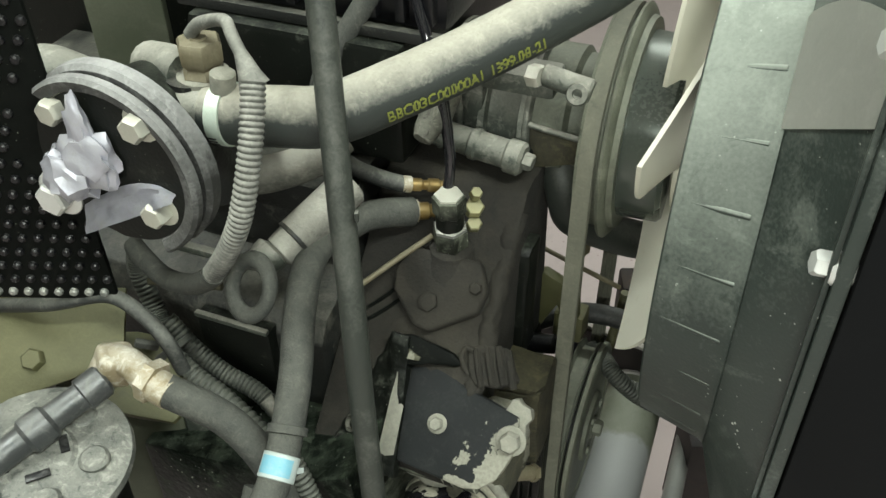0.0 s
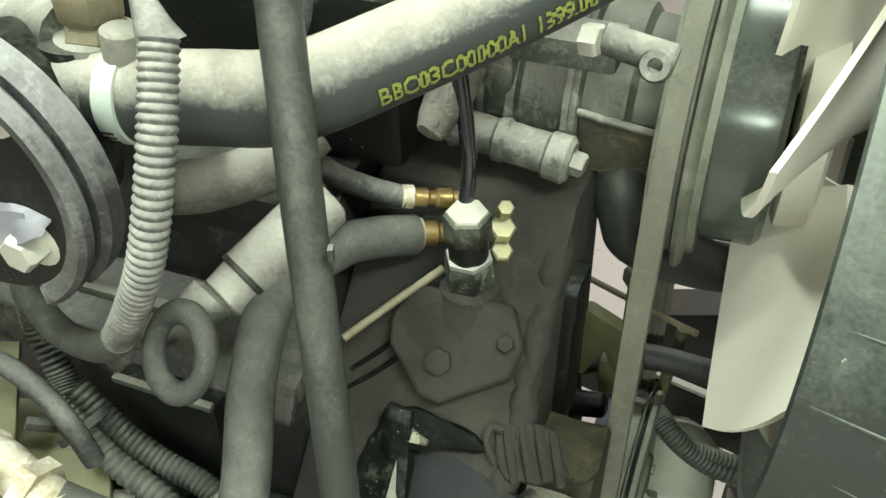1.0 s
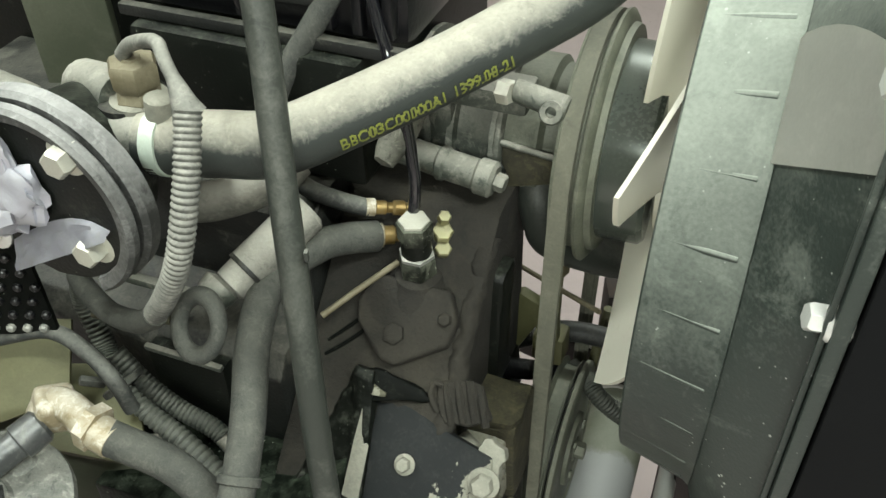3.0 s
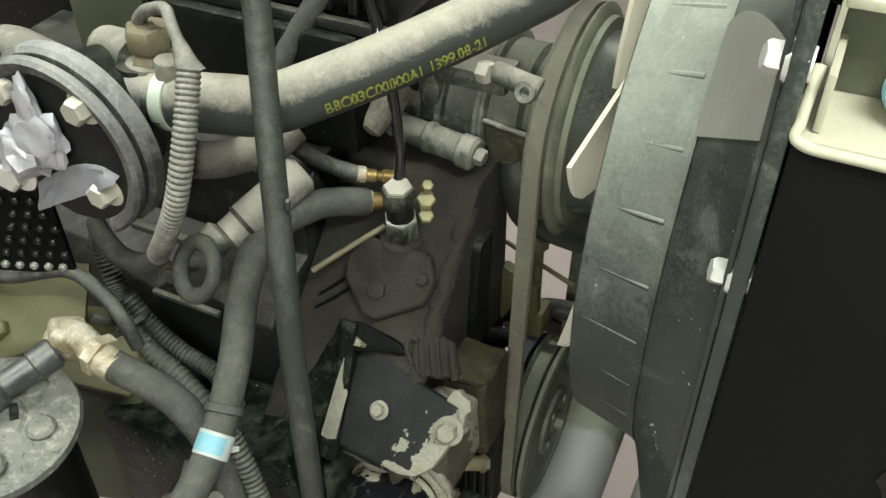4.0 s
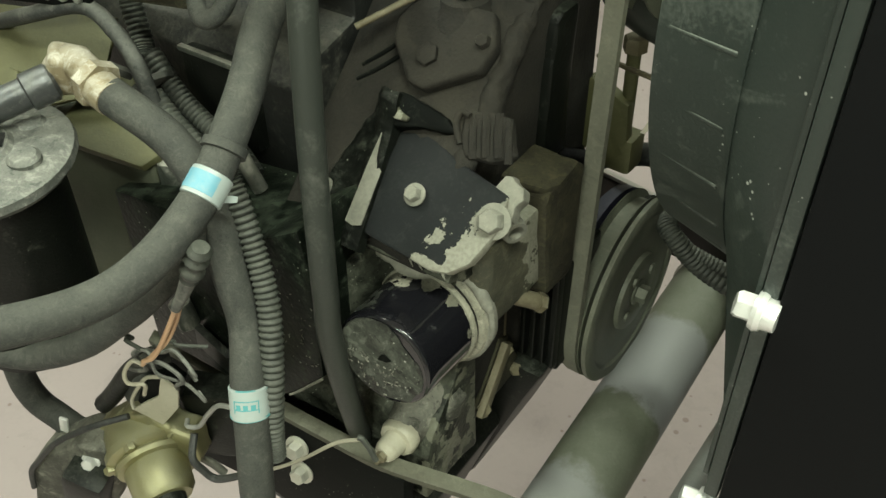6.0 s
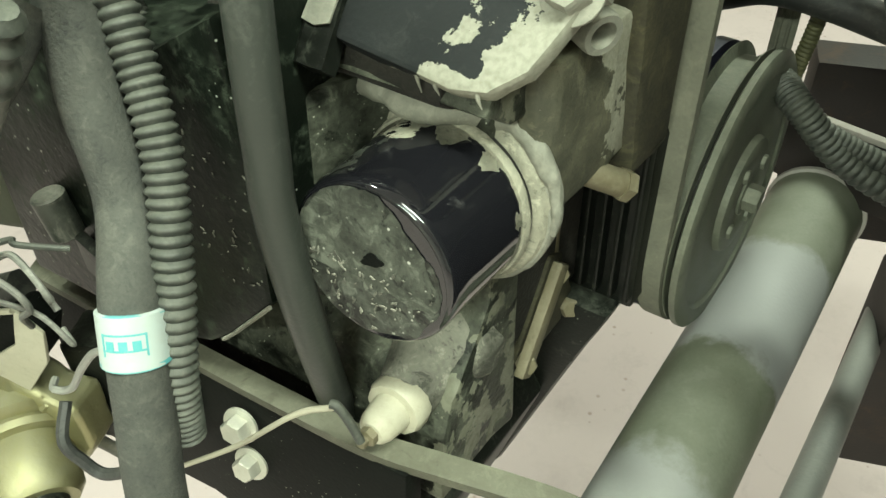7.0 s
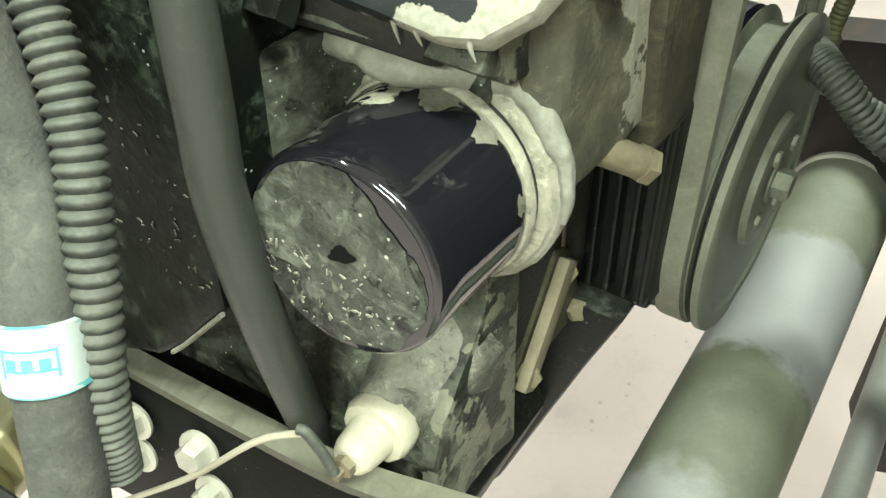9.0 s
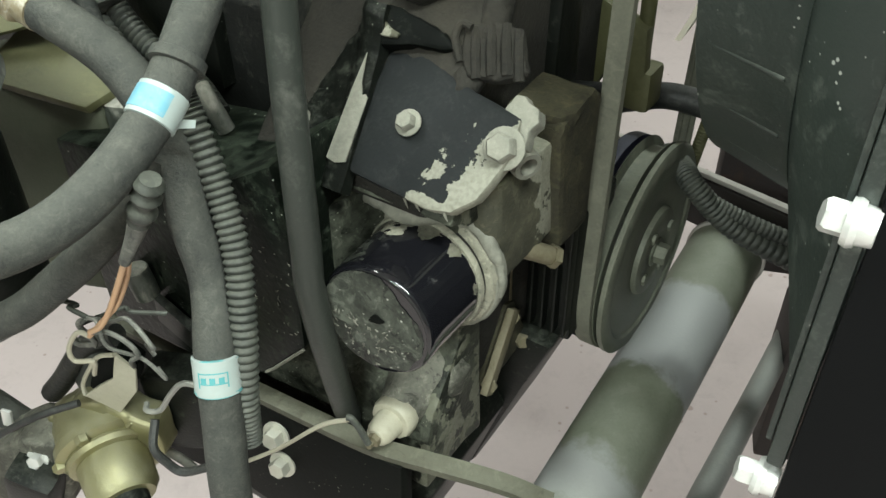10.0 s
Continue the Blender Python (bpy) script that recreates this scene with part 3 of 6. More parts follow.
    # dark speckled wall that falls away beside the cover
    bm = bmesh.new()
    rows = []
    for k in range(29):
        v = -0.078 + 0.170 * k / 28
        crease, foot = -0.066 - 0.14 * (v + 0.054), -0.137 + 0.27 * (v + 0.018)
        rise = 0.008 * max(0.0, min(1.0, (v - 0.05) / 0.03))
        line = ((crease + 0.012, 0.002), (crease + 0.010, 0.0142 + rise), (crease - 0.009, 0.0150 + rise), (crease - 0.014, 0.0125 + rise),
                ((crease + foot) / 2, 0.0085), (foot + 0.006, 0.004), (foot, -0.003), (foot, -0.04))
        rows.append([bm.verts.new(f @ Vector((u, v, w))) for u, w in line])
    for a, b in zip(rows, rows[1:]):
        for k in range(7):
            bm.faces.new((a[k], a[k + 1], b[k + 1], b[k]))
    bm.faces.new(rows[0])
    bm.faces.new(list(reversed(rows[-1])))
    part("cover_wall", roughen(bm, 0.0022, 60, 2), M_DARK, cover, "black speckled side wall")
    bm = extruded([(-0.0785, -0.053), (-0.068, -0.055), (-0.058, -0.051), (-0.060, -0.020), (-0.0615, 0.0085), (-0.0650, 0.0110), (-0.0680, 0.0090), (-0.0700, 0.0140), (-0.0735, 0.0200), (-0.0800, 0.0470), (-0.0805, 0.015), (-0.0795, -0.020)], f @ pose(0, 0, 0.0168), 0.0014, 0.0)
    part("bare_strip", bm, M_CHIP, cover, "bare pale strip where paint is gone")
    # open bolt eye on the dark side wall
    c = f @ Vector((-0.120, -0.030, 0.010))
    bm = turned([(0.0085, 0.0), (0.0115, 0.001), (0.0115, 0.006), (0.0085, 0.007)], frame_to(c, c + Vector((-0.5, -0.6, 0.6))), 20, loop=True)
    part("bolt_eye", bm, M_CASTING, cover, "dusty open bolt eye")
    bar = [(-0.100, 0.086), (-0.075, 0.096), (-0.047, 0.091), (-0.020, 0.085), (-0.002, 0.074), (-0.018, 0.0695), (-0.045, 0.0665), (-0.074, 0.0555)]
    bm = extruded(bar, f @ pose(0, 0, -0.012), 0.029, 0.004)
    roughen(bm, 0.0025, 60, 2)
    for v in bm.verts:
        v.co -= SL * 0.17 * max(0.0, v.co.x - f.translation.x + 0.075)
    part("cover_lip", bm, M_PAN, cover, "black cast bar across the upper corner")
    bm = extruded([(-0.093, 0.083), (-0.082, 0.081), (-0.070, 0.076), (-0.056, 0.0715), (-0.058, 0.0675), (-0.070, 0.0660), (-0.082, 0.0640), (-0.088, 0.0710)], f @ pose(0, 0, 0.0150), 0.0035, 0.001)
    part("lip_chip", roughen(bm, 0.0022, 60, 3), M_PANEL, cover, "worn grey chip on the bar")
    tab = [(0.058, 0.036), (0.064, 0.053), (0.071, 0.055), (0.079, 0.049), (0.088, 0.047), (0.092, 0.036), (0.087, 0.026), (0.090, 0.012), (0.078, 0.010)]
    part("cover_tab", roughen(extruded(tab, f @ pose(0, 0, -0.016), 0.019, 0.002), 0.0014, 60, 2), M_CHIP, cover, "corner of the cover bared to pale primer")
    for u, v, long in ((0.004, -0.058, 0.015), (0.018, -0.061, 0.009), (0.046, -0.060, 0.010)):
        p = f @ Vector((u, v, 0.009))
        part("paint_shred", sweep([p, p + Vector((0.001, -0.001, -0.4 * long)), p + Vector((0.003, 0.0, -long))], lambda w: 0.0022 - 0.0019 * w, 10, 8), M_CHIP, cover, "curled shred of pale paint")
    hex_bolt(f @ Vector((-0.016, 0.0, 0.013)), SL, 0.015, cover, M_CHIP)
    hex_bolt(f @ Vector((0.0755, 0.006, 0.009)), SL + Vector((0.1, -0.3, 0)), 0.0225, cover, M_CHIP, name="large_bolt")
    # wall of the block behind the filter, stepping out towards its foot
    bm = along_x([(0.798, 0.69), (0.690, 0.69), (0.694, 0.765), (0.706, 0.800), (0.740, 0.838), (0.757, 0.865), (0.756, 0.98), (0.748, 1.022), (0.752, 1.034), (0.798, 1.05)], -0.36, 0.060, 0.004)
    bm = roughen(bm, 0.0035, 26, 3)
    part("block_wall", bm, M_SPECK, e, "speckled greasy casting round the filter")
    part("block_core", span((-0.20, 0.800, 0.70), (0.044, 0.93, 1.03), 0.006), M_DARK, e)
    bm = extruded([(-0.070, 0.690), (-0.046, 0.694), (-0.034, 0.726), (-0.022, 0.750), (-0.010, 0.768), (-0.070, 0.790)], Matrix.Translation((0, 0, 0.862)), 0.172, 0.004)
    part("wall_shoulder", roughen(bm, 0.002, 40, 3), M_SPECK, e, "speckled slanting shoulder of the casting")
    for a, b, r in (((-0.074, 0.742, 0.995), (-0.044, 0.744, 1.026), 0.0024), ((-0.045, 0.750, 0.985), (-0.030, 0.749, 1.012), 0.0016)):
        part("casting_seam", sweep([a, (Vector(a) + Vector(b)) / 2 + Vector((0.002, -0.001, -0.002)), b], r, 8, 8), M_CASTING, e)
    # casting over the ledge
    bm = along_x([(0.714, 1.050), (0.733, 1.040), (0.745, 1.028), (0.80, 1.028), (0.80, 1.09), (0.735, 1.072)], -0.052, 0.078, 0.003)
    part("ledge_back", roughen(bm, 0.002, 45, 2), M_SPECK, e)
    # slanting panel between the collar and the front housing, chipped along its far edge
    bm = extruded([(0.030, 0.760), (0.086, 0.760), (0.096, 0.772), (0.099, 0.843), (0.099, 0.905), (0.030, 0.905)], Matrix.Translation((0, 0, 0.948)), 0.116, 0.005)
    part("pump_pad", roughen(bm, 0.0022, 45, 3), M_PANEL, e, "olive dusty cast pad with flaked paint")
    # boss with an open bore beside the cover
    bm = turned([(0.0, 0.004), (0.008, 0.004), (0.009, 0.034), (0.0135, 0.034), (0.0145, 0.030), (0.0145, -0.03)], frame_to((0.078, 0.812, 1.078), (0.116, 0.792, 1.073)), 22)
    part("boss", bm, M_CHIP, e, "round boss with an open bore")
    # ridges on the slope between cover and flange
    for x0, s0, x1, s1 in ((-0.119, 0.175, -0.078, 0.221), (-0.118, 0.158, -0.075, 0.201)):
        part("casting_ridge", sweep([on_slope(x0, s0, -0.0005), on_slope((x0 + x1) / 2 + 0.002, (s0 + s1) / 2, 0.0008), on_slope(x1, s1, 0.001)], 0.0026, 8, 8), M_PAN, e)
    # dark ribbed lump between the flange and the cover
    bm = extruded([(-0.008, 0.098), (0.020, 0.108), (0.044, 0.108), (0.066, 0.072), (0.040, 0.058), (0.014, 0.054), (0.000, 0.070)], f @ pose(0, 0, -0.012), 0.015, 0.006, 3)
    part("ribbed_lump", roughen(bm, 0.002, 60, 2), M_SLOPE, e, "dark ribbed casting")
    for u, v, r in ((0.004, 0.098, 0.0048), (0.017, 0.104, 0.0052), (0.030, 0.108, 0.0052), (0.043, 0.106, 0.0046)):
        part("casting_rib", sweep([f @ Vector((u, v, -0.001)), f @ Vector((u + 0.009, v - 0.020, 0.003)), f @ Vector((u + 0.018, v - 0.042, 0.0))], r, 12, 8), M_SLOPE, e)
    part("cast_loop", sweep([f @ Vector((0.002, 0.066, 0.002)), f @ Vector((-0.009, 0.084, 0.006)), f @ Vector((-0.007, 0.097, 0.008)), f @ Vector((0.003, 0.096, 0.007))], 0.0036, 18, 8), M_SLOPE, e)
    # rounded dark edge of the slope
    bm = sweep([on_slope(0.040, 0.10, -0.012), on_slope(0.044, 0.16, -0.010), on_slope(0.038, 0.24, -0.010), on_slope(0.040, 0.34, -0.012)], 0.0125, 40, 16)
    part("housing_edge", roughen(bm, 0.006, 30, 1), M_SLOPE, e)
    # three-cornered flange for the injector fitting
    g = slope_frame(-0.022, 0.222, 0.0)
    tri = [(-0.060, 0.010), (-0.056, -0.012), (-0.022, -0.046), (-0.004, -0.048), (0.045, -0.016), (0.050, 0.010), (0.035, 0.040), (-0.045, 0.040)]
    flange = part("flange", extruded([(x * 1.12, y * 1.12) for x, y in tri], g @ pose(0, 0, -0.002), 0.020, 0.006, 3), M_SLOPE, e, "three-cornered oily flange")
    hex_bolt(g @ Vector((-0.013, -0.018, 0.017)), SL, 0.022, flange, M_SLOPE, washer=False, height=0.008)
    hex_bolt(g @ Vector((0.042, 0.012, 0.017)), SL, 0.014, flange, M_SLOPE, washer=False)
    turn_parts[0] = None
    part("manifold_pipe", sweep([(-0.34, 0.93, 1.362), (-0.25, 0.915, 1.366), (-0.19, 0.91, 1.368), (-0.125, 0.92, 1.386), (-0.10, 0.94, 1.40)], lambda u: 0.025 - 0.005 * u, 24, 18), M_SETTLED, e, "dust-covered cast pipe")
    a, b = Vector((-0.168, 0.832, 1.312)), Vector((-0.085, 0.905, 1.362))
    part("shaft", turned([(0.016, 0), (0.020, 0.004), (0.021, 0.026), (0.024, 0.030), (0.024, 0.115), (0.018, 0.12)], frame_to(a, b), 24), M_SETTLED, e, "dust-covered round shaft")
    part("shaft_seal", turned([(0.0215, 0), (0.0245, 0.001), (0.0245, 0.005), (0.0215, 0.006)], frame_to(a + (b - a) * 0.20, b), 24), M_BLOCK, e)
    # oil pan flange strip, bowed down to the front
    rail = [ENGINE @ Vector(p) for p in ((-0.40, 0.650, 0.740), (-0.207, 0.650, 0.750), (-0.066, 0.650, 0.760), (0.020, 0.652, 0.767), (0.079, 0.661, 0.773), (0.128, 0.674, 0.772), (0.165, 0.690, 0.760), (0.20, 0.71, 0.735))]
    pts = curve_points(rail, 40)
    bm = bmesh.new()
    rows = []
    for p in pts:
        p = Vector(p)
        rows.append([bm.verts.new(p + Vector(d)) for d in ((0, -0.001, 0.004), (0, 0.018, 0.007), (0, 0.018, -0.004), (0, 0.0, -0.006))])
    for a, b in zip(rows, rows[1:]):
        for k in range(4):
            bm.faces.new((a[k], a[(k + 1) % 4], b[(k + 1) % 4], b[k]))
    bm.faces.new(rows[0])
    bm.faces.new(rows[-1])
    part("pan_flange", bm, M_RAIL, e, "dusty strip of the oil pan flange")
    for x, y, z in ((-0.114, 0.628, 0.717), (-0.118, 0.632, 0.656), (-0.189, 0.628, 0.700), (-0.199, 0.628, 0.651)):
        p = ENGINE @ Vector((x, y + 0.016, z))
        hex_bolt(p, (-0.2, -1, 0.25), 0.021, e, M_BOLT)
    # tan rod with its nut, and the slotted strip with three bolts
    part("stay_rod", rod((0.062, 0.775, 0.985), (0.140, 0.823, 0.930), 0.0105), M_TAN, e, "tan dusty stay rod")
    hex_bolt((0.139, 0.822, 0.931), (0.75, 0.45, -0.5), 0.022, e, M_TAN, washer=False, height=0.010)
    turn_parts[0] = ENGINE
    bm = along_x([(0.868, 0.822), (0.886, 0.815), (0.920, 0.742), (0.914, 0.722), (0.822, 0.720), (0.811, 0.736)], 0.046, 0.052, 0.002)
    part("stay_plate", roughen(bm, 0.001, 60, 1), M_RUSTTOP, e)
    part("stay_strip", block(frame_to((0.057, 0.878, 0.812), (0.060, 0.813, 0.728)) @ pose(0, 0, 0.053), (0.020, 0.010, 0.106), 0.002), M_TAN, e, "narrow tan strip")
    part("stay_pin", rod((0.045, 0.884, 0.800), (0.043, 0.886, 0.915), 0.0048), M_TAN, e)
    for p in ((0.050, 0.882, 0.797), (0.053, 0.906, 0.738), (0.055, 0.824, 0.736)):
        hex_bolt(p, (0.75, -0.6, 0.25), 0.017, e, M_TAN, washer=False, height=0.012)
    turn_parts[0] = None
    bm = bmesh.new()
    bmesh.ops.create_icosphere(bm, subdivisions=4, radius=1.0, matrix=ENGINE @ Matrix.Translation((-0.005, 0.752, 0.822)) @ Matrix.Diagonal((0.062, 0.030, 0.024, 1)))
    part("filter_saddle", roughen(bm, 0.005, 28), M_CASTING, e, "dusty cast saddle of the filter")
    bm = turned([(0.020, -0.004), (0.024, 0.0), (0.026, 0.008), (0.030, 0.028), (0.044, 0.055), (0.044, 0.075)], frame_to((0.006, 0.700, 0.797), (0.018, 0.738, 0.805)), 30)
    part("sensor_boss", roughen(bm, 0.003, 45, 1), M_CASTING, e, "dusty cast boss under the filter")
    return e


engine()


def oil_filter():
    face = Vector((0.0018, 0.6603, 0.9615))
    inward = Vector((0.319, 1.0, -0.061)).normalized()
    base = face + inward * 0.105
    f = thing("oil_filter", "glossy black oil filter with a muddy end on the engine side", "oil filter", base)
    m = frame_to(face, base)
    bm = turned([(0.0, -0.0010), (0.030, -0.0008), (0.046, -0.0005), (0.0550, -0.0003)], m, 64)
    part("end_face", bm, M_FILTER, f, "flat black end")
    bm = turned([(0.0550, 0.0), (0.0572, 0.0012), (0.0584, 0.0035), (0.0590, 0.0075), (0.0592, 0.02), (0.0600, 0.074), (0.0612, 0.079), (0.0612, 0.090)], m, 72)
    part("can", bm, M_FILTER, f)
    bm = turned([(0.0590, 0.0805), (0.0632, 0.081), (0.0645, 0.084), (0.0640, 0.0880), (0.0600, 0.0885)], m, 72)
    part("seal_ring", roughen(bm, 0.0006, 90), M_RING, f, "pale seal ring")
    bm = turned([(0.0600, 0.0885), (0.0625, 0.0890), (0.0625, 0.0925), (0.0600, 0.0930)], m, 72)
    part("gasket", bm, M_MESH, f, "black rubber gasket")
    bm = turned([(0.060, 0.0928), (0.0665, 0.0932), (0.0690, 0.0950), (0.0700, 0.0985), (0.0720, 0.1005), (0.0715, 0.104), (0.066, 0.112), (0.062, 0.12)], m, 72)
    part("base_ring", roughen(bm, 0.0012, 60), M_RING, f, "dusty cast base ring")
    bm = turned([(0.0695, 0.0990), (0.0718, 0.0996), (0.0736, 0.1020), (0.0738, 0.108), (0.0738, 0.116), (0.0695, 0.117)], m, 72)
    part("seat_lip", roughen(bm, 0.0012, 45), M_CHIP, f, "dusty cast collar")
    # dusty fillet that runs from the ledge down round the collar
    line = [ENGINE @ Vector(p) for p in ((-0.052, 0.742, 1.022), (-0.030, 0.741, 1.026), (-0.005, 0.736, 1.028), (0.018, 0.731, 1.028))]
    line += [m @ Vector((0.0735 * math.cos(radians(a)), 0.0735 * math.sin(radians(a)), 0.103)) for a in (26, 44, 62, 80, 98)]
    bm = sweep(line, lambda u: 0.0095 * min(1.0, 0.35 + 5 * u, 0.25 + 1.5 * (1 - u)), 60, 14)
    part("collar_fillet", roughen(bm, 0.0020, 50, 1), M_CHIP, f, "pale dusty fillet over the collar")
    rng = random.Random(5)
    # dried mud on the end: a thin film all over, a thicker coat over the upper part, both with uneven edges
    for name, material, lift, seed, low in (("mud_film", M_FILM, 0.0004, 3.0, -9.0), ("mud_coat", M_MUD, 0.0007, 8.0, -0.013)):
        bm = bmesh.new()
        n, g = 84, 14
        rows = []
        for i in range(n):
            a = 2 * math.pi * i / n
            x, y = math.cos(a), math.sin(a)
            reach = 0.0548 - 0.016 * max(0.0, y) * max(0.0, x) - 0.003 * max(0.0, y) + 0.005 * noise.fractal(Vector((x * 2.4, y * 2.4, seed)), 0.9, 2.2, 4)
            if x < 0 and low > -1:
                reach = min(reach, (-low + 0.008 * noise.fractal(Vector((y * 3.0, seed, 0)), 0.9, 2.2, 4)) / -x + 0.002)
            reach = min(reach, 0.0549)
            row = []
            for k in range(1, g + 1):
                r = reach * k / g
                row.append(bm.verts.new(m @ Vector((r * x, r * y, -0.0003 - 0.0008 * (1 - (r / 0.052) ** 2) - lift))))
            rows.append(row)
        hub = bm.verts.new(m @ Vector((0, 0, -0.0011 - lift)))
        for a, b in zip(rows, rows[1:] + rows[:1]):
            bm.faces.new((hub, b[0], a[0]))
            for k in range(g - 1):
                bm.faces.new((a[k], b[k], b[k + 1], a[k + 1]))
        part(name, bm, material, f, "dried grey-green mud")
    p = m @ Vector((0.006, 0.002, -0.0019))
    part("smear", ragged(frame_to(p, p - inward) @ pose(0, 0, 0, 0, 0, 96), 0.016, 0.0090, rng), M_PAN, f, "oval black smear")
    # curled flakes of dried mud on the lower half of the end
    for k in range(72):
        a, r = rng.uniform(0.0, math.pi), 0.053 * math.sqrt(rng.uniform(0.03, 1))
        q = m @ Vector((-r * math.sin(a) + 0.002, r * math.cos(a), -0.0003 - 0.0008 * (1 - (r / 0.052) ** 2) - 0.0009))
        wide = rng.choice((0.0016, 0.0022, 0.0030, 0.0040, 0.0052))
        part("mud_flake", ragged(frame_to(q, q - inward) @ pose(0, 0, 0, 0, 0, rng.uniform(0, 180)), wide, 0.0006 + 0.18 * wide, rng), M_CASTING if k % 3 else M_CHIP, f)
    # dusty scuffs on the can
    for a0, a1, z0, z1, seed, material in ((-66, -14, 0.006, 0.060, 2.0, M_FILM), (-52, 2, 0.052, 0.080, 6.0, M_RING)):
        bm = bmesh.new()
        na, nz = 70, 44
        grid = {}
        for i in range(na):
            for k in range(nz):
                u, w = (i + 0.5) / na, (k + 0.5) / nz
                fade = min(u, 1 - u, w, 1 - w) * 2
                if noise.fractal(Vector((u * 3.5, w * 3.0, seed)), 0.8, 2.2, 5) + 0.9 * fade < 0.52:
                    continue
                for p in ((i, k), (i + 1, k), (i + 1, k + 1), (i, k + 1)):
                    if p not in grid:
                        a, z = radians(a0 + (a1 - a0) * p[0] / na), z0 + (z1 - z0) * p[1] / nz
                        r = 0.0593 + 0.010 * z
                        grid[p] = bm.verts.new(m @ Vector((r * math.cos(a), r * math.sin(a), z)))
                bm.faces.new([grid[p] for p in ((i, k), (i + 1, k), (i + 1, k + 1), (i, k + 1))])
        if bm.faces:
            part("scuff", bm, material, f, "dusty scuff on the black can")
    # pale primer left on the can along the seal ring, with a ragged edge
    for start, end, deep, seed in ((-70, 50, 0.017, 1.0), (50, 150, 0.006, 5.0)):
        bm = bmesh.new()
        rows = []
        n = 90
        for i in range(n + 1):
            a = radians(start + (end - start) * i / n)
            fade = min(1.0, i / 8, (n - i) / 8)
            h = deep * fade * max(0.05, 0.55 + 1.1 * noise.fractal(Vector((a * 3.2, seed, 0)), 0.9, 2.2, 4))
            rows.append([bm.verts.new(m @ Vector((r * math.cos(a), r * math.sin(a), z))) for r, z in ((0.0616, 0.081), (0.0609, 0.081 - h * 0.5), (0.0607, 0.081 - h))])
        for a, b in zip(rows, rows[1:]):
            for q in range(2):
                bm.faces.new((a[q], a[q + 1], b[q + 1], b[q]))
        bmesh.ops.solidify(bm, geom=list(bm.faces), thickness=0.0004)
        part("primer", bm, M_RING, f, "pale primer left on the can")
    return f


oil_filter()


def oil_sensor():
    tip, back = Vector((-0.0104, 0.6478, 0.800)), Vector((0.0080, 0.7040, 0.796))
    s = thing("oil_pressure_sensor", "ivory oil pressure switch screwed in below the filter", "sensor", back)
    m = frame_to(tip, back)
    part("plug", turned([(0.0, 0.010), (0.0095, 0.010), (0.0125, 0.013), (0.0145, 0.018), (0.0160, 0.031), (0.0165, 0.036)], m, 26), M_PLUG, s)
    part("collar", turned([(0.017, 0.036), (0.0225, 0.037), (0.0245, 0.041), (0.0245, 0.052), (0.022, 0.057), (0.0, 0.057)], m, 12), M_PLUG, s)
    part("thread", turned([(0.016, 0.056), (0.016, 0.075)], m, 20), M_STEEL, s)
    part("terminal", turned([(0.0075, 0.012), (0.0075, 0.004), (0.004, 0.003), (0.004, -0.003), (0.0, -0.003)], m, 6), M_TAN, s)
    wire = [(-0.0268, 0.6494, 0.833), (-0.0634, 0.6542, 0.808), (-0.1195, 0.6608, 0.747), (-0.1873, 0.6822, 0.672), (-0.2331, 0.6968, 0.623)]
    part("wire", sweep(wire, 0.0024, 60, 8), M_WIRE, s, "thin pale wire")
    part("sleeve", sweep([(-0.0110, 0.646, 0.803), (-0.0186, 0.6480, 0.820), (-0.0268, 0.6494, 0.833), (-0.032, 0.650, 0.834)], 0.0036, 14, 10), M_CORR2, s)
    return s


oil_sensor()


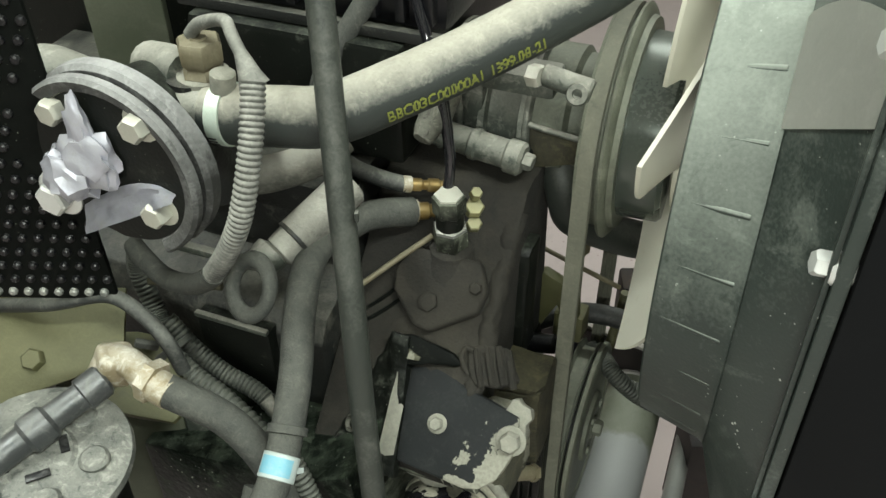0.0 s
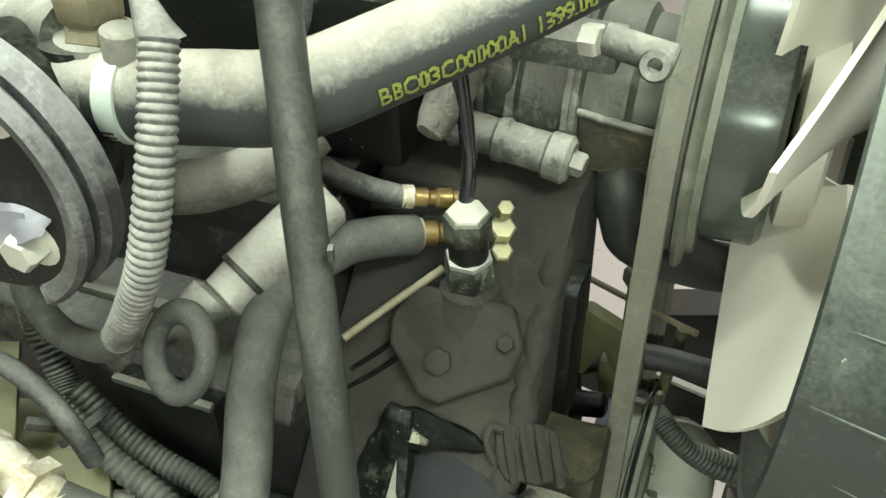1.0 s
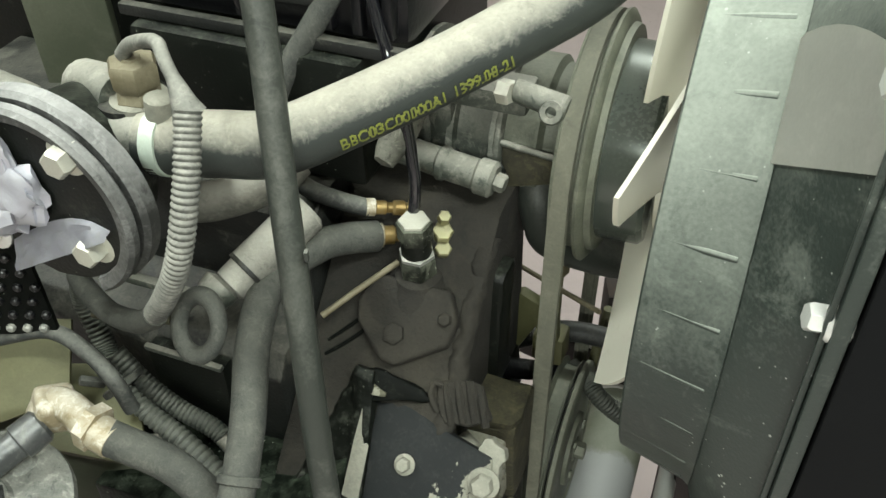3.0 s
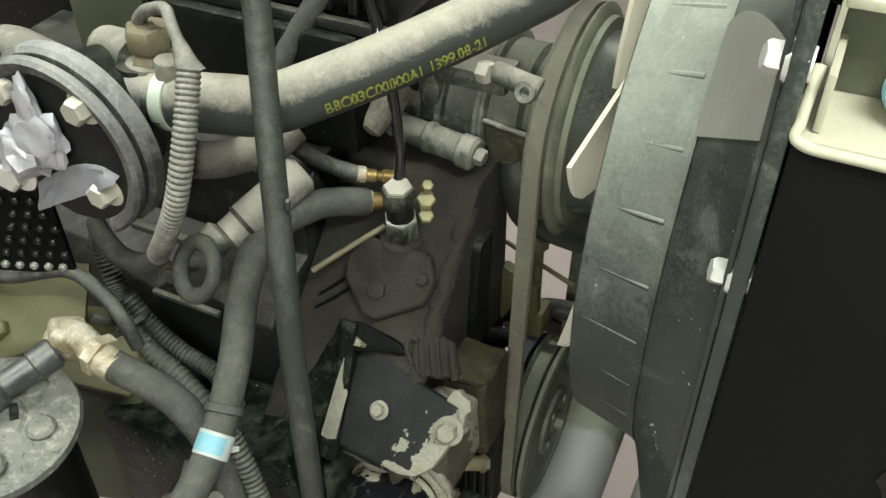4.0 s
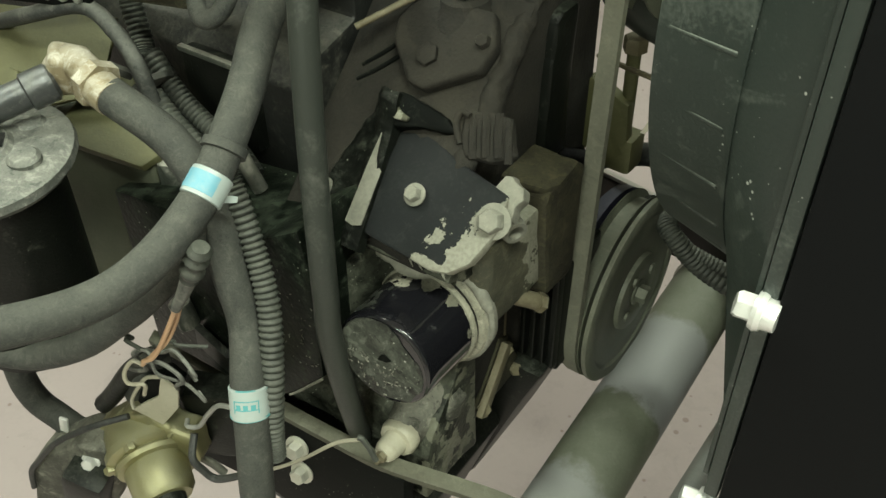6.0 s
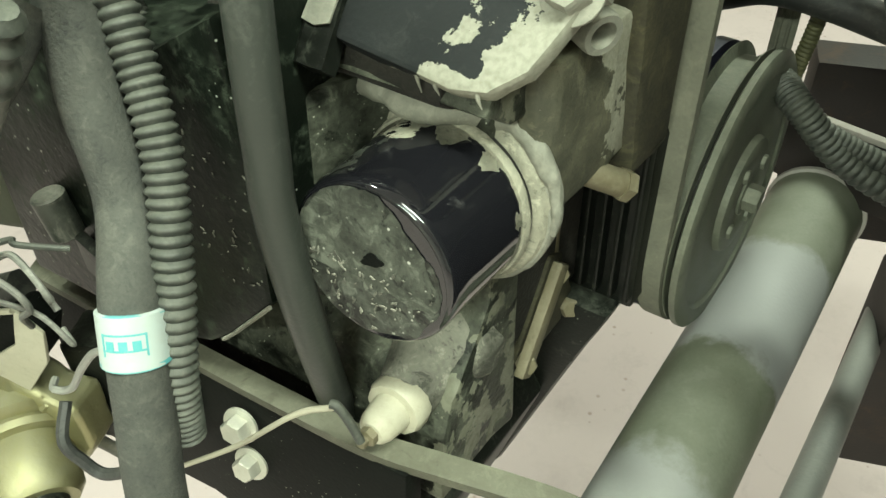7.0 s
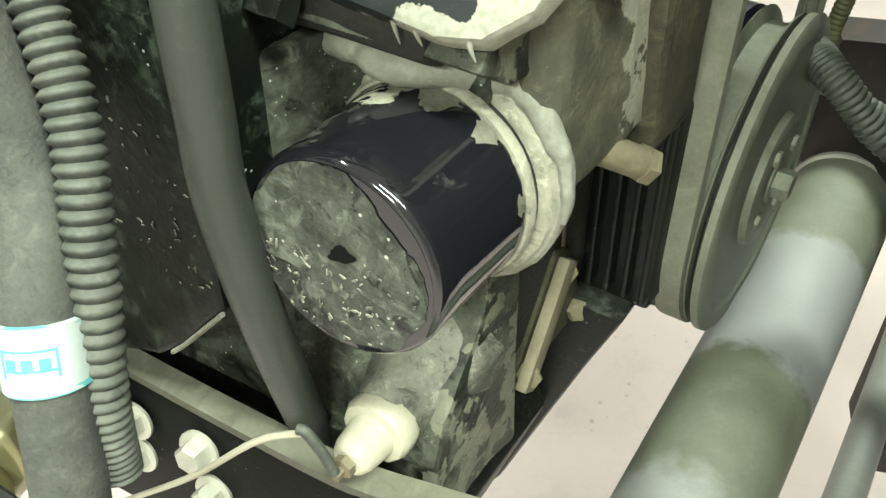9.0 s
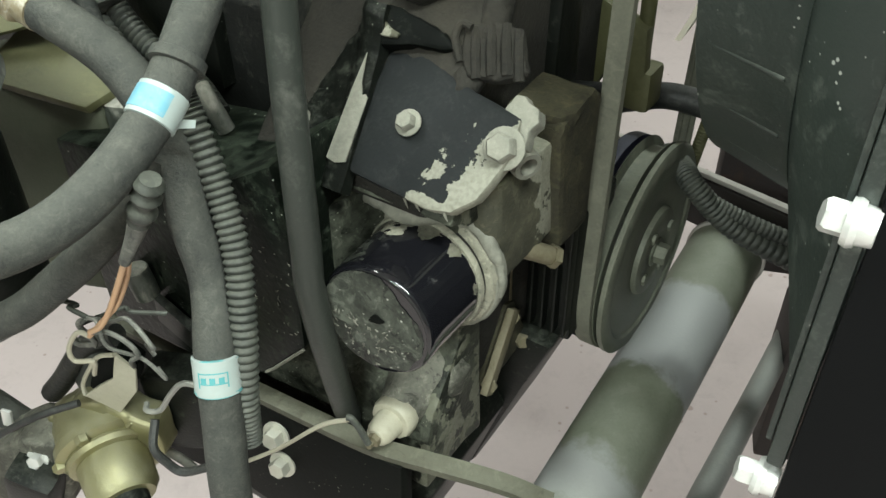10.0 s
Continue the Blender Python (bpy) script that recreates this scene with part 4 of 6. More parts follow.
# ---- hydraulic fitting with brass unions on the slope ----
def fitting():
    base = Vector((0.028, 0.914, 1.256))
    t = thing("injector_fitting", "black double nut fitting with brass side unions on the slope", "fitting", base)
    up = frame_to(base, base + Vector((-0.03, -0.05, 1.0)))
    part("seat", turned([(0.056, -0.050), (0.048, -0.026), (0.036, -0.010), (0.029, -0.002), (0.027, 0.004), (0.020, 0.008)], up, 40), M_SLOPE, t)
    part("lower_nut", turned([(0.019, 0.008), (0.0225, 0.010), (0.0225, 0.030), (0.019, 0.034)], up, 6, start=0.2), M_SPECK, t)
    part("lower_rim", turned([(0.019, 0.0335), (0.0215, 0.0345), (0.0215, 0.0385), (0.018, 0.040)], up, 6, start=0.2), M_STEEL, t)
    part("neck", turned([(0.0175, 0.038), (0.0175, 0.062)], up, 24), M_DARK, t)
    part("upper_nut", turned([(0.018, 0.058), (0.0205, 0.060), (0.0205, 0.083), (0.018, 0.085)], up, 6, start=0.5), M_SPECK, t)
    part("nut_top", turned([(0.006, 0.0845), (0.018, 0.085), (0.0175, 0.087), (0.006, 0.0875)], up, 6, start=0.5), M_BOLT, t, "bright worn nut top")
    for a, b, r in (((-0.030, 0.957, 1.3235), (0.022, 0.970, 1.312), 0.0085), ((-0.022, 0.950, 1.287), (0.020, 0.960, 1.282), 0.0115)):
        a, b = Vector(a), Vector(b)
        u = part("union", turned([(r, 0), (r, 0.02), (r * 0.75, 0.022), (r * 0.75, 0.028), (r * 1.05, 0.03), (r * 1.05, 0.042), (r * 0.8, 0.044), (r * 0.8, (b - a).length)], frame_to(a, b), 16), M_BRASS, t, "brass hose union")
        part("ferrule", turned([(r * 1.05, -0.004), (r * 1.25, -0.003), (r * 1.25, 0.007), (r * 1.05, 0.008)], frame_to(a, b), 18), M_BRONZE, u)
    for p, w in (((0.057, 0.940, 1.320), 0.014), ((0.055, 0.940, 1.299), 0.022), ((0.055, 0.935, 1.277), 0.018)):
        p = Vector(p)
        hex_bolt(p, (0.15, -0.5, 0.85), w, t, M_PUMP, washer=False, name="brass_bolt", height=0.010)
        part("bolt_stem", rod(p + Vector((-0.01, 0.03, -0.05)), p, w * 0.36), M_PUMP, t)
    return t


fitting()


def pins():
    for a, b, r in (((-0.082, 0.872, 1.232), (0.004, 0.925, 1.268), 0.0038), ((0.060, 0.958, 1.238), (0.098, 0.968, 1.226), 0.005)):
        solo("steel_pin", sweep([a, (Vector(a) + Vector(b)) / 2 + Vector((0, 0, 0.001)), b], r, 8, 10), M_TAN, "thin dusty steel rod on the sloped housing", "rod")


pins()

# ---- hoses ----
def hose(name, ctrl, r, material, label, samples=60, bore=0.0, sides=20):
    return solo(name, sweep(ctrl, r, samples, sides, bore=bore), material, label, "hose")


TEXT = [(-0.215, 0.846, 1.490), (-0.185, 0.838, 1.492), (-0.14, 0.830, 1.495), (-0.09, 0.828, 1.498), (-0.025, 0.855, 1.512), (0.051, 0.893, 1.531), (0.135, 0.931, 1.56),
        (0.215, 0.962, 1.60), (0.28, 0.975, 1.69), (0.35, 0.95, 1.80), (0.43, 0.90, 1.81), (0.46, 0.87, 1.74), (0.465, 0.86, 1.655)]
big = hose("radiator_hose", TEXT, 0.0315, M_BIGHOSE, "thick black radiator hose, dust and painted light on top, yellow stamped numbers", 130, sides=32)
hose_clamp(TEXT, 0.055, 0.0318, 0.017, big, M_CLAMP, label="pale zinc hose clamp")
for k in range(9):
    a = radians(200 + 9 * k)
    q = Vector((-0.2005, 0.842, 1.491))
    part("clamp_slot", block(Matrix.Translation(q) @ pose(0, 0, 0, 0, 0, -15) @ pose(0, 0.0335 * math.cos(a), 0.0335 * math.sin(a) + 0.0, math.degrees(a), 0, 0), (0.010, 0.0012, 0.0020), 0.0004), M_BLOCK, big)


def stamped(text, ctrl, r, start, size, angle, parent):
    """Letters laid on a hose: they begin at the given x and run along it."""
    data = bpy.data.curves.new("stamp", "FONT")
    data.body, data.size, data.offset = text, size, 0.0004
    tmp = bpy.data.objects.new("stamp_source", data)
    scene.collection.objects.link(tmp)
    me = bpy.data.meshes.new_from_object(tmp.evaluated_get(bpy.context.evaluated_depsgraph_get()))
    bpy.data.objects.remove(tmp)
    bm = bmesh.new()
    bm.from_mesh(me)
    for k in range(-1, 9):
        bmesh.ops.bisect_plane(bm, geom=list(bm.verts) + list(bm.edges) + list(bm.faces), plane_co=(0, size * 0.1 * k, 0), plane_no=(0, 1, 0))
    bm.to_mesh(me)
    bm.free()
    pts = curve_points(ctrl, 600)
    fr = frames_along(pts)
    way = np.r_[0, np.cumsum(np.linalg.norm(np.diff(pts, axis=0), axis=1))]
    s0 = way[int(np.argmax(pts[:, 0] > start))]
    for v in me.vertices:
        k = int(np.searchsorted(way, s0 + v.co.x * 0.78))
        k = min(k, len(pts) - 1)
        t, _, _ = fr[k]
        t = Vector(t)
        upw = (Vector((0, 0, 1)) - t * t.z).normalized()
        side = t.cross(upw)  # away from the block, towards -y
        if side.y > 0:
            side = -side
        a = angle + v.co.y / r
        v.co = Vector(pts[k]) + (r + 0.0010) * (math.cos(a) * side + math.sin(a) * upw)
    bm = bmesh.new()
    bm.from_mesh(me)
    bpy.data.meshes.remove(me)
    left = set(bm.faces)
    while left:
        todo, found = [left.pop()], []
        while todo:
            f = todo.pop()
            found.append(f)
            for edge in f.edges:
                for g in edge.link_faces:
                    if g in left:
                        left.remove(g)
                        todo.append(g)
        one = bmesh.new()
        seen = {}
        for f in found:
            for v in f.verts:
                if v not in seen:
                    seen[v] = one.verts.new(v.co)
            one.faces.new([seen[v] for v in f.verts])
        part("letter", one, M_INK, parent)
    bm.free()


stamped("BBC03C00000A1 1399.08-21", TEXT, 0.0315, -0.046, 0.0195, -0.42, big)

VH = [(-0.112, 0.93, 1.86), (-0.098, 0.865, 1.73), (-0.086, 0.822, 1.623), (-0.079, 0.783, 1.527), (-0.072, 0.745, 1.429), (-0.065, 0.71, 1.327), (-0.061, 0.686, 1.217), (-0.0552, 0.665, 1.1), (-0.0553, 0.6619, 1.037), (-0.0570, 0.663, 0.988), (-0.0545, 0.6719, 0.908), (-0.054, 0.6976, 0.796), (-0.0582, 0.7182, 0.744), (-0.0589, 0.7398, 0.69)]
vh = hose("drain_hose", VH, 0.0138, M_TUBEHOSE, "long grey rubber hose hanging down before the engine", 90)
part("retainer", block(pose(-0.056, 0.735, 1.442), (0.004, 0.007, 0.011), 0.0015), M_TUBEHOSE, vh)

LH = [(-0.022, 0.95, 1.286), (-0.055, 0.932, 1.297), (-0.085, 0.908, 1.304), (-0.125, 0.848, 1.308), (-0.136, 0.781, 1.284), (-0.138, 0.707, 1.227), (-0.153, 0.623, 1.168), (-0.193, 0.538, 1.131), (-0.258, 0.464, 1.136), (-0.36, 0.40, 1.15), (-0.5, 0.38, 1.15)]
lh = hose("fuel_hose", LH, 0.0185, M_HOSE2, "dusty grey rubber fuel hose with a blue tape band", 90)
hose_clamp(LH, 0.585, 0.0186, 0.028, lh, M_TAPEWHITE, name="tape_edge", label="white torn tape edge")
pts = curve_points(LH, 80)
d = Vector(pts[47] - pts[45]).normalized()
tape = frame_to(Vector(pts[46]) - d * 0.010, Vector(pts[46]) + d * 0.010)
part("blue_tape", arc_ring([(0.0188, 0.0), (0.0206, 0.0005), (0.0206, 0.0195), (0.0188, 0.020)], tape, -62, 48, 24), M_TAPEBLUE, lh, "blue tape band")
hose_clamp(LH, 0.548, 0.0205, 0.010, lh, M_HOSE2, name="cable_tie")
part("torn_tape", extruded([(-0.004, -0.012), (0.002, -0.013), (0.003, -0.004), (0.001, 0.006), (0.003, 0.011), (-0.001, 0.009), (-0.004, 0.002)], frame_to((-0.138, 0.646, 1.160), (-0.120, 0.58, 1.185)), 0.0012, 0.0), M_TAPEWHITE, lh, "white torn tape end")

EH = [(-0.285, 0.712, 1.214), (-0.217, 0.701, 1.174), (-0.171, 0.678, 1.118), (-0.152, 0.651, 1.061), (-0.137, 0.636, 1.005), (-0.124, 0.596, 0.956), (-0.117, 0.572, 0.898), (-0.114, 0.553, 0.835), (-0.115, 0.545, 0.74), (-0.13, 0.56, 0.60)]
eh = hose("return_hose", EH, 0.0190, M_HOSE2, "dusty grey rubber hose from the brass elbow with a printed tape", 90)
hose_clamp(EH, 0.585, 0.0194, 0.034, eh, M_TAPEWHITE, name="printed_tape", label="white tape with teal print")
hose_clamp(EH, 0.608, 0.0197, 0.0045, eh, M_TEAL, name="print_bar")
hose_clamp(EH, 0.562, 0.0197, 0.0020, eh, M_TEAL, name="print_bar")


def print_mark(at, turn, wide, high):
    """A small bar of print on the tape, seen from the room."""
    pts = curve_points(EH, 200)
    k = int(at * 199)
    d = Vector(pts[k + 1] - pts[k - 1]).normalized()
    c = Vector(pts[k])
    out = Vector((math.sin(radians(turn + 24)), -math.cos(radians(turn + 24)), 0.25))
    out = (out - d * out.dot(d)).normalized()
    side = d.cross(out)
    q = c + out * 0.0208
    m = Matrix(((side.x, d.x, out.x, q.x), (side.y, d.y, out.y, q.y), (side.z, d.z, out.z, q.z), (0, 0, 0, 1)))
    part("print_bar", block(m, (wide, high, 0.0010), 0.0), M_TEAL, eh)


for turn in (-44, 30):
    print_mark(0.583, turn, 0.0012, 0.014)
for turn in (-36, -24, -12, 0, 12, 22):
    print_mark(0.5735, turn, 0.0042, 0.0011)
    print_mark(0.5925, turn, 0.0042, 0.0011)
for turn in (-30, -8, 14):
    print_mark(0.583, turn, 0.0050, 0.0055)

C2 = [(-0.165, 0.70, 1.155), (-0.158, 0.694, 1.142), (-0.133, 0.671, 1.089), (-0.112, 0.645, 1.035), (-0.103, 0.615, 0.974), (-0.102, 0.591, 0.908), (-0.104, 0.585, 0.86)]
solo("split_conduit", corrugated(C2, 0.0130, depth=0.20), M_CORR2, "grimy black corrugated cable conduit beside the hose", "conduit", "corrugated conduits")
C1 = [(-0.1475, 0.780, 1.562), (-0.152, 0.747, 1.508), (-0.168, 0.73, 1.442), (-0.195, 0.741, 1.385)]
cc = solo("split_conduit", corrugated(C1 + [(-0.226, 0.768, 1.332)], 0.0122, 0.0058), M_CORR, "dust-covered grey corrugated cable conduit, hanging in a loop", "conduit", "corrugated conduits")
part("plain_loop", sweep([(-0.218, 0.76, 1.345), (-0.226, 0.768, 1.332), (-0.262, 0.803, 1.29), (-0.31, 0.841, 1.267), (-0.350, 0.880, 1.268), (-0.368, 0.905, 1.262)], 0.0125, 30, 16), M_HOSE2, cc)
part("end_sleeve", sweep([(-0.148, 0.783, 1.556), (-0.152, 0.787, 1.566), (-0.159, 0.797, 1.579), (-0.166, 0.806, 1.589), (-0.171, 0.814, 1.596)], lambda u: max(0.0062, 0.0152 - 0.016 * u), 24, 16), M_CORR, cc)
C1B = [(-0.366, 0.905, 1.258), (-0.372, 0.905, 1.22), (-0.355, 0.885, 1.175), (-0.341, 0.864, 1.152), (-0.306, 0.832, 1.116), (-0.255, 0.804, 1.089), (-0.2, 0.768, 1.057), (-0.17, 0.745, 1.03)]
solo("split_conduit", corrugated(C1B, 0.0136, 0.0062, 0.14), M_CORR2, "grimy corrugated conduit tied to a second one", "conduit", "corrugated conduits")
C1C = [(-0.335, 0.868, 1.172), (-0.30, 0.85, 1.135), (-0.262, 0.835, 1.108), (-0.22, 0.82, 1.09), (-0.19, 0.80, 1.07)]
solo("split_conduit", corrugated(C1C, 0.0125, 0.0060, 0.11), M_CORR2, "thin grimy corrugated conduit", "conduit", "corrugated conduits")
tie = thing("cable_tie", "dusty cable tie round two conduits", "cable tie", (-0.318, 0.83, 1.15))
part("band", turned([(0.0245, 0), (0.0265, 0.001), (0.0265, 0.008), (0.0245, 0.009)], frame_to((-0.327, 0.843, 1.150), (-0.30, 0.825, 1.118)), 20), M_HOSE2, tie)
part("tail", block(pose(-0.348, 0.822, 1.172, 0, 30, 20), (0.03, 0.010, 0.010), 0.003), M_HOSE2, tie)
LC = [(-0.66, 0.91, 1.15), (-0.557, 0.883, 1.177), (-0.466, 0.848, 1.214), (-0.387, 0.841, 1.236), (-0.343, 0.827, 1.215), (-0.313, 0.807, 1.19), (-0.300, 0.80, 1.15)]
solo("black_cable", sweep(LC, 0.0095, 40, 12), M_HOSE, "black rubber covered cable", "cable")
SH = [(-0.028, 0.957, 1.322), (-0.062, 0.957, 1.333), (-0.093, 0.947, 1.357), (-0.123, 0.944, 1.392), (-0.14, 0.95, 1.43)]
hose("leak_hose", SH, 0.0105, M_HOSE, "thin black rubber hose on a brass union", 30)
BT = [(0.023, 0.922, 1.328), (0.026, 0.93, 1.36), (0.026, 0.93, 1.397), (0.016, 0.945, 1.469), (0.002, 0.972, 1.51), (-0.012, 0.99, 1.56), (-0.03, 1.03, 1.66), (-0.04, 1.05, 1.8)]
hose("injection_pipe", BT, 0.0070, M_FILTER, "shiny black steel fuel pipe into the nut", 50, sides=12)
hose("vent_hose", [(-0.135, 0.985, 1.40), (-0.125, 0.99, 1.45), (-0.103, 1.0, 1.489), (-0.066, 1.01, 1.544), (-0.02, 1.03, 1.62), (0.03, 1.05, 1.72)], 0.013, M_HOSE2, "grey vent hose behind the radiator hose", 40)


def lifting_eye():
    c = Vector((-0.190, 0.785, 1.303))
    e = thing("lifting_eye", "dusty forged lifting eye screwed into the shaft", "lifting eye", c)
    m = frame_to(c, c + Vector((-0.42, -0.72, 0.50)))
    bm = bmesh.new()
    n, k = 36, 14
    rings = []
    for a in np.linspace(0, 2 * math.pi, n, endpoint=False):
        d = Vector((1.12 * math.cos(a), 0.92 * math.sin(a), 0))
        rings.append([bm.verts.new(m @ (d * (0.0285 + 0.0092 * math.cos(b)) + Vector((0, 0, 0.0092 * math.sin(b))))) for b in np.linspace(0, 2 * math.pi, k, endpoint=False)])
    for i in range(n):
        a, b = rings[i], rings[(i + 1) % n]
        for j in range(k):
            bm.faces.new((a[j], a[(j + 1) % k], b[(j + 1) % k], b[j]))
    part("ring", bm, M_HOSE2, e)
    part("shoulder", turned([(0.012, 0), (0.019, 0.003), (0.021, 0.012), (0.021, 0.020), (0.014, 0.024)], frame_to((-0.184, 0.812, 1.314), (-0.160, 0.836, 1.328)), 24), M_ALU, e)
    return e


lifting_eye()


# ---- belt drive ----
CRANK = Vector((0.222, 1.031, 0.795))
HUB = Vector((0.237, 1.062, 1.354))
RC, RF = 0.131, 0.1415


def axis_x(c, s):
    """A pose on the engine's own axis through c, s metres to its front."""
    return frame_to(c + EX * s, c + EX * (s + 1))


def crank_pulley():
    p = thing("crank_pulley", "dusty grooved crankshaft pulley with a bolted hub", "pulley", CRANK)
    groove = [(0.05, -0.015), (RC + 0.006, -0.015), (RC + 0.008, -0.013), (RC - 0.004, -0.009), (RC - 0.004, 0.010), (RC + 0.006, 0.0125), (RC + 0.007, 0.0145), (0.05, 0.0145)]
    part("belt_wheel", turned(groove, axis_x(CRANK, 0), 72), M_PULLEY, p)
    part("rear_damper", turned([(0.04, -0.040), (RC + 0.004, -0.040), (RC + 0.006, -0.036), (RC + 0.006, -0.022), (0.04, -0.020)], axis_x(CRANK, 0), 72), M_BLUE, p, "dark blue rubber damper ring")
    part("rubber_gap", turned([(0.05, 0.0145), (RC - 0.006, 0.0145), (RC - 0.006, 0.0185), (0.05, 0.0185)], axis_x(CRANK, 0), 64), M_DARK, p, "dark rubber joint")
    part("front_disc", turned([(0.05, 0.0185), (RC + 0.006, 0.0185), (RC + 0.010, 0.0205), (RC + 0.010, 0.0265), (RC + 0.006, 0.0290), (RC - 0.010, 0.0290), (RC - 0.013, 0.0265), (RC - 0.017, 0.0262), (RC - 0.021, 0.0275), (0.075, 0.0275), (0.070, 0.0265), (0.0, 0.0265)], axis_x(CRANK, 0), 72), M_PULLEY, p)
    part("hub_cap", turned([(0.060, 0.0262), (0.058, 0.0325), (0.054, 0.0345), (0.030, 0.0345), (0.027, 0.0325), (0.0, 0.0325)], axis_x(CRANK, 0), 48), M_PULLEY, p)
    hex_bolt(CRANK + EX * 0.032, EX, 0.024, p, M_PULLEY, height=0.014)
    for k in range(4):
        a = radians(30 + 90 * k)
        q = CRANK + EX * 0.0335 + EY * 0.040 * math.cos(a) + Vector((0, 0, 0.040 * math.sin(a)))
        hex_bolt(q, EX, 0.013, p, M_PULLEY, washer=False, height=0.005)
    part("shaft", rod(CRANK - EX * 0.12, CRANK - EX * 0.02, 0.035), M_DARK, p)
    return p


crank_pulley()


def fan_pulley():
    p = thing("fan_pulley", "smooth dark fan pulley and clutch drum", "pulley", HUB)
    part("belt_wheel", turned([(0.04, -0.015), (RF + 0.009, -0.015), (RF + 0.010, -0.012), (RF - 0.003, -0.009), (RF - 0.003, 0.010), (RF + 0.010, 0.013), (RF + 0.011, 0.017), (RF + 0.004, 0.022), (RF - 0.004, 0.023), (RF - 0.006, 0.030), (0.05, 0.030)], axis_x(HUB, 0), 64), M_PULLEY, p)
    part("drum", turned([(0.06, 0.026), (0.119, 0.026), (0.120, 0.032), (0.118, 0.078), (0.112, 0.084), (0.05, 0.086), (0.0, 0.086)], axis_x(HUB, 0), 64), M_DRUM, p)
    part("shaft", rod(HUB - EX * 0.06, HUB - EX * 0.01, 0.04), M_ALU, p)
    return p


fan_pulley()


def fan_belt():
    """One closed band round both pulleys, ribbed inside."""
    bm = bmesh.new()
    hv, hz = (HUB - CRANK).dot(EY), HUB.z - CRANK.z
    lean = math.atan2(-hv, hz)
    flare = math.asin((RF - RC) / math.hypot(hv, hz))
    path = []
    for k in range(33):
        a = math.pi + flare + lean - (math.pi + 2 * flare) * k / 32
        path.append((hv + RF * math.cos(a), hz + RF * math.sin(a)))
    for k in range(33):
        a = lean - flare - (math.pi - 2 * flare) * k / 32
        path.append((RC * math.cos(a), RC * math.sin(a)))
    pts = []
    n = len(path)
    for i in range(n):
        a, b = Vector(path[i]), Vector(path[(i + 1) % n])
        steps = max(1, int((b - a).length / 0.02))
        for s in range(steps):
            pts.append(a.lerp(b, s / steps))
    n = len(pts)
    rows = []
    for i in range(n):
        t = (pts[(i + 1) % n] - pts[i - 1]).normalized()
        out = Vector((-t.y, t.x))
        mid = Vector((hv / 2, hz / 2))
        if out.dot(pts[i] - mid) < 0:
            out = -out
        row = []
        for x, h in ((-0.0115, 0.001), (-0.0105, 0.009), (0.0105, 0.009), (0.0115, 0.001), (0.008, -0.001), (-0.008, -0.001)):
            q = pts[i] + out * h
            row.append(bm.verts.new(CRANK + EX * x + EY * q.x + Vector((0, 0, q.y))))
        rows.append(row)
    for i in range(n):
        a, b = rows[i], rows[(i + 1) % n]
        for j in range(6):
            bm.faces.new((a[j], a[(j + 1) % 6], b[(j + 1) % 6], b[j]))
    belt = thing("fan_belt", "worn olive-grey rubber fan belt over two pulleys", "belt", CRANK - Vector((0, 0, RC)))
    part("band", bm, M_BELT, belt)
    for x in (-0.0045, 0.0045):
        rib = bmesh.new()
        loops = []
        for i in range(n):
            t = (pts[(i + 1) % n] - pts[i - 1]).normalized()
            out = Vector((-t.y, t.x))
            if out.dot(pts[i] - Vector((hv / 2, hz / 2))) < 0:
                out = -out
            loops.append([rib.verts.new(CRANK + EX * (x + dx) + EY * (pts[i] + out * h).x + Vector((0, 0, (pts[i] + out * h).y))) for dx, h in ((-0.002, -0.0008), (0.002, -0.0008), (0.001, -0.003), (-0.001, -0.003))])
        for i in range(n):
            a, b = loops[i], loops[(i + 1) % n]
            for j in range(4):
                rib.faces.new((a[j], a[(j + 1) % 4], b[(j + 1) % 4], b[j]))
        part("rib", rib, M_BELT, belt)
    return belt


fan_belt()


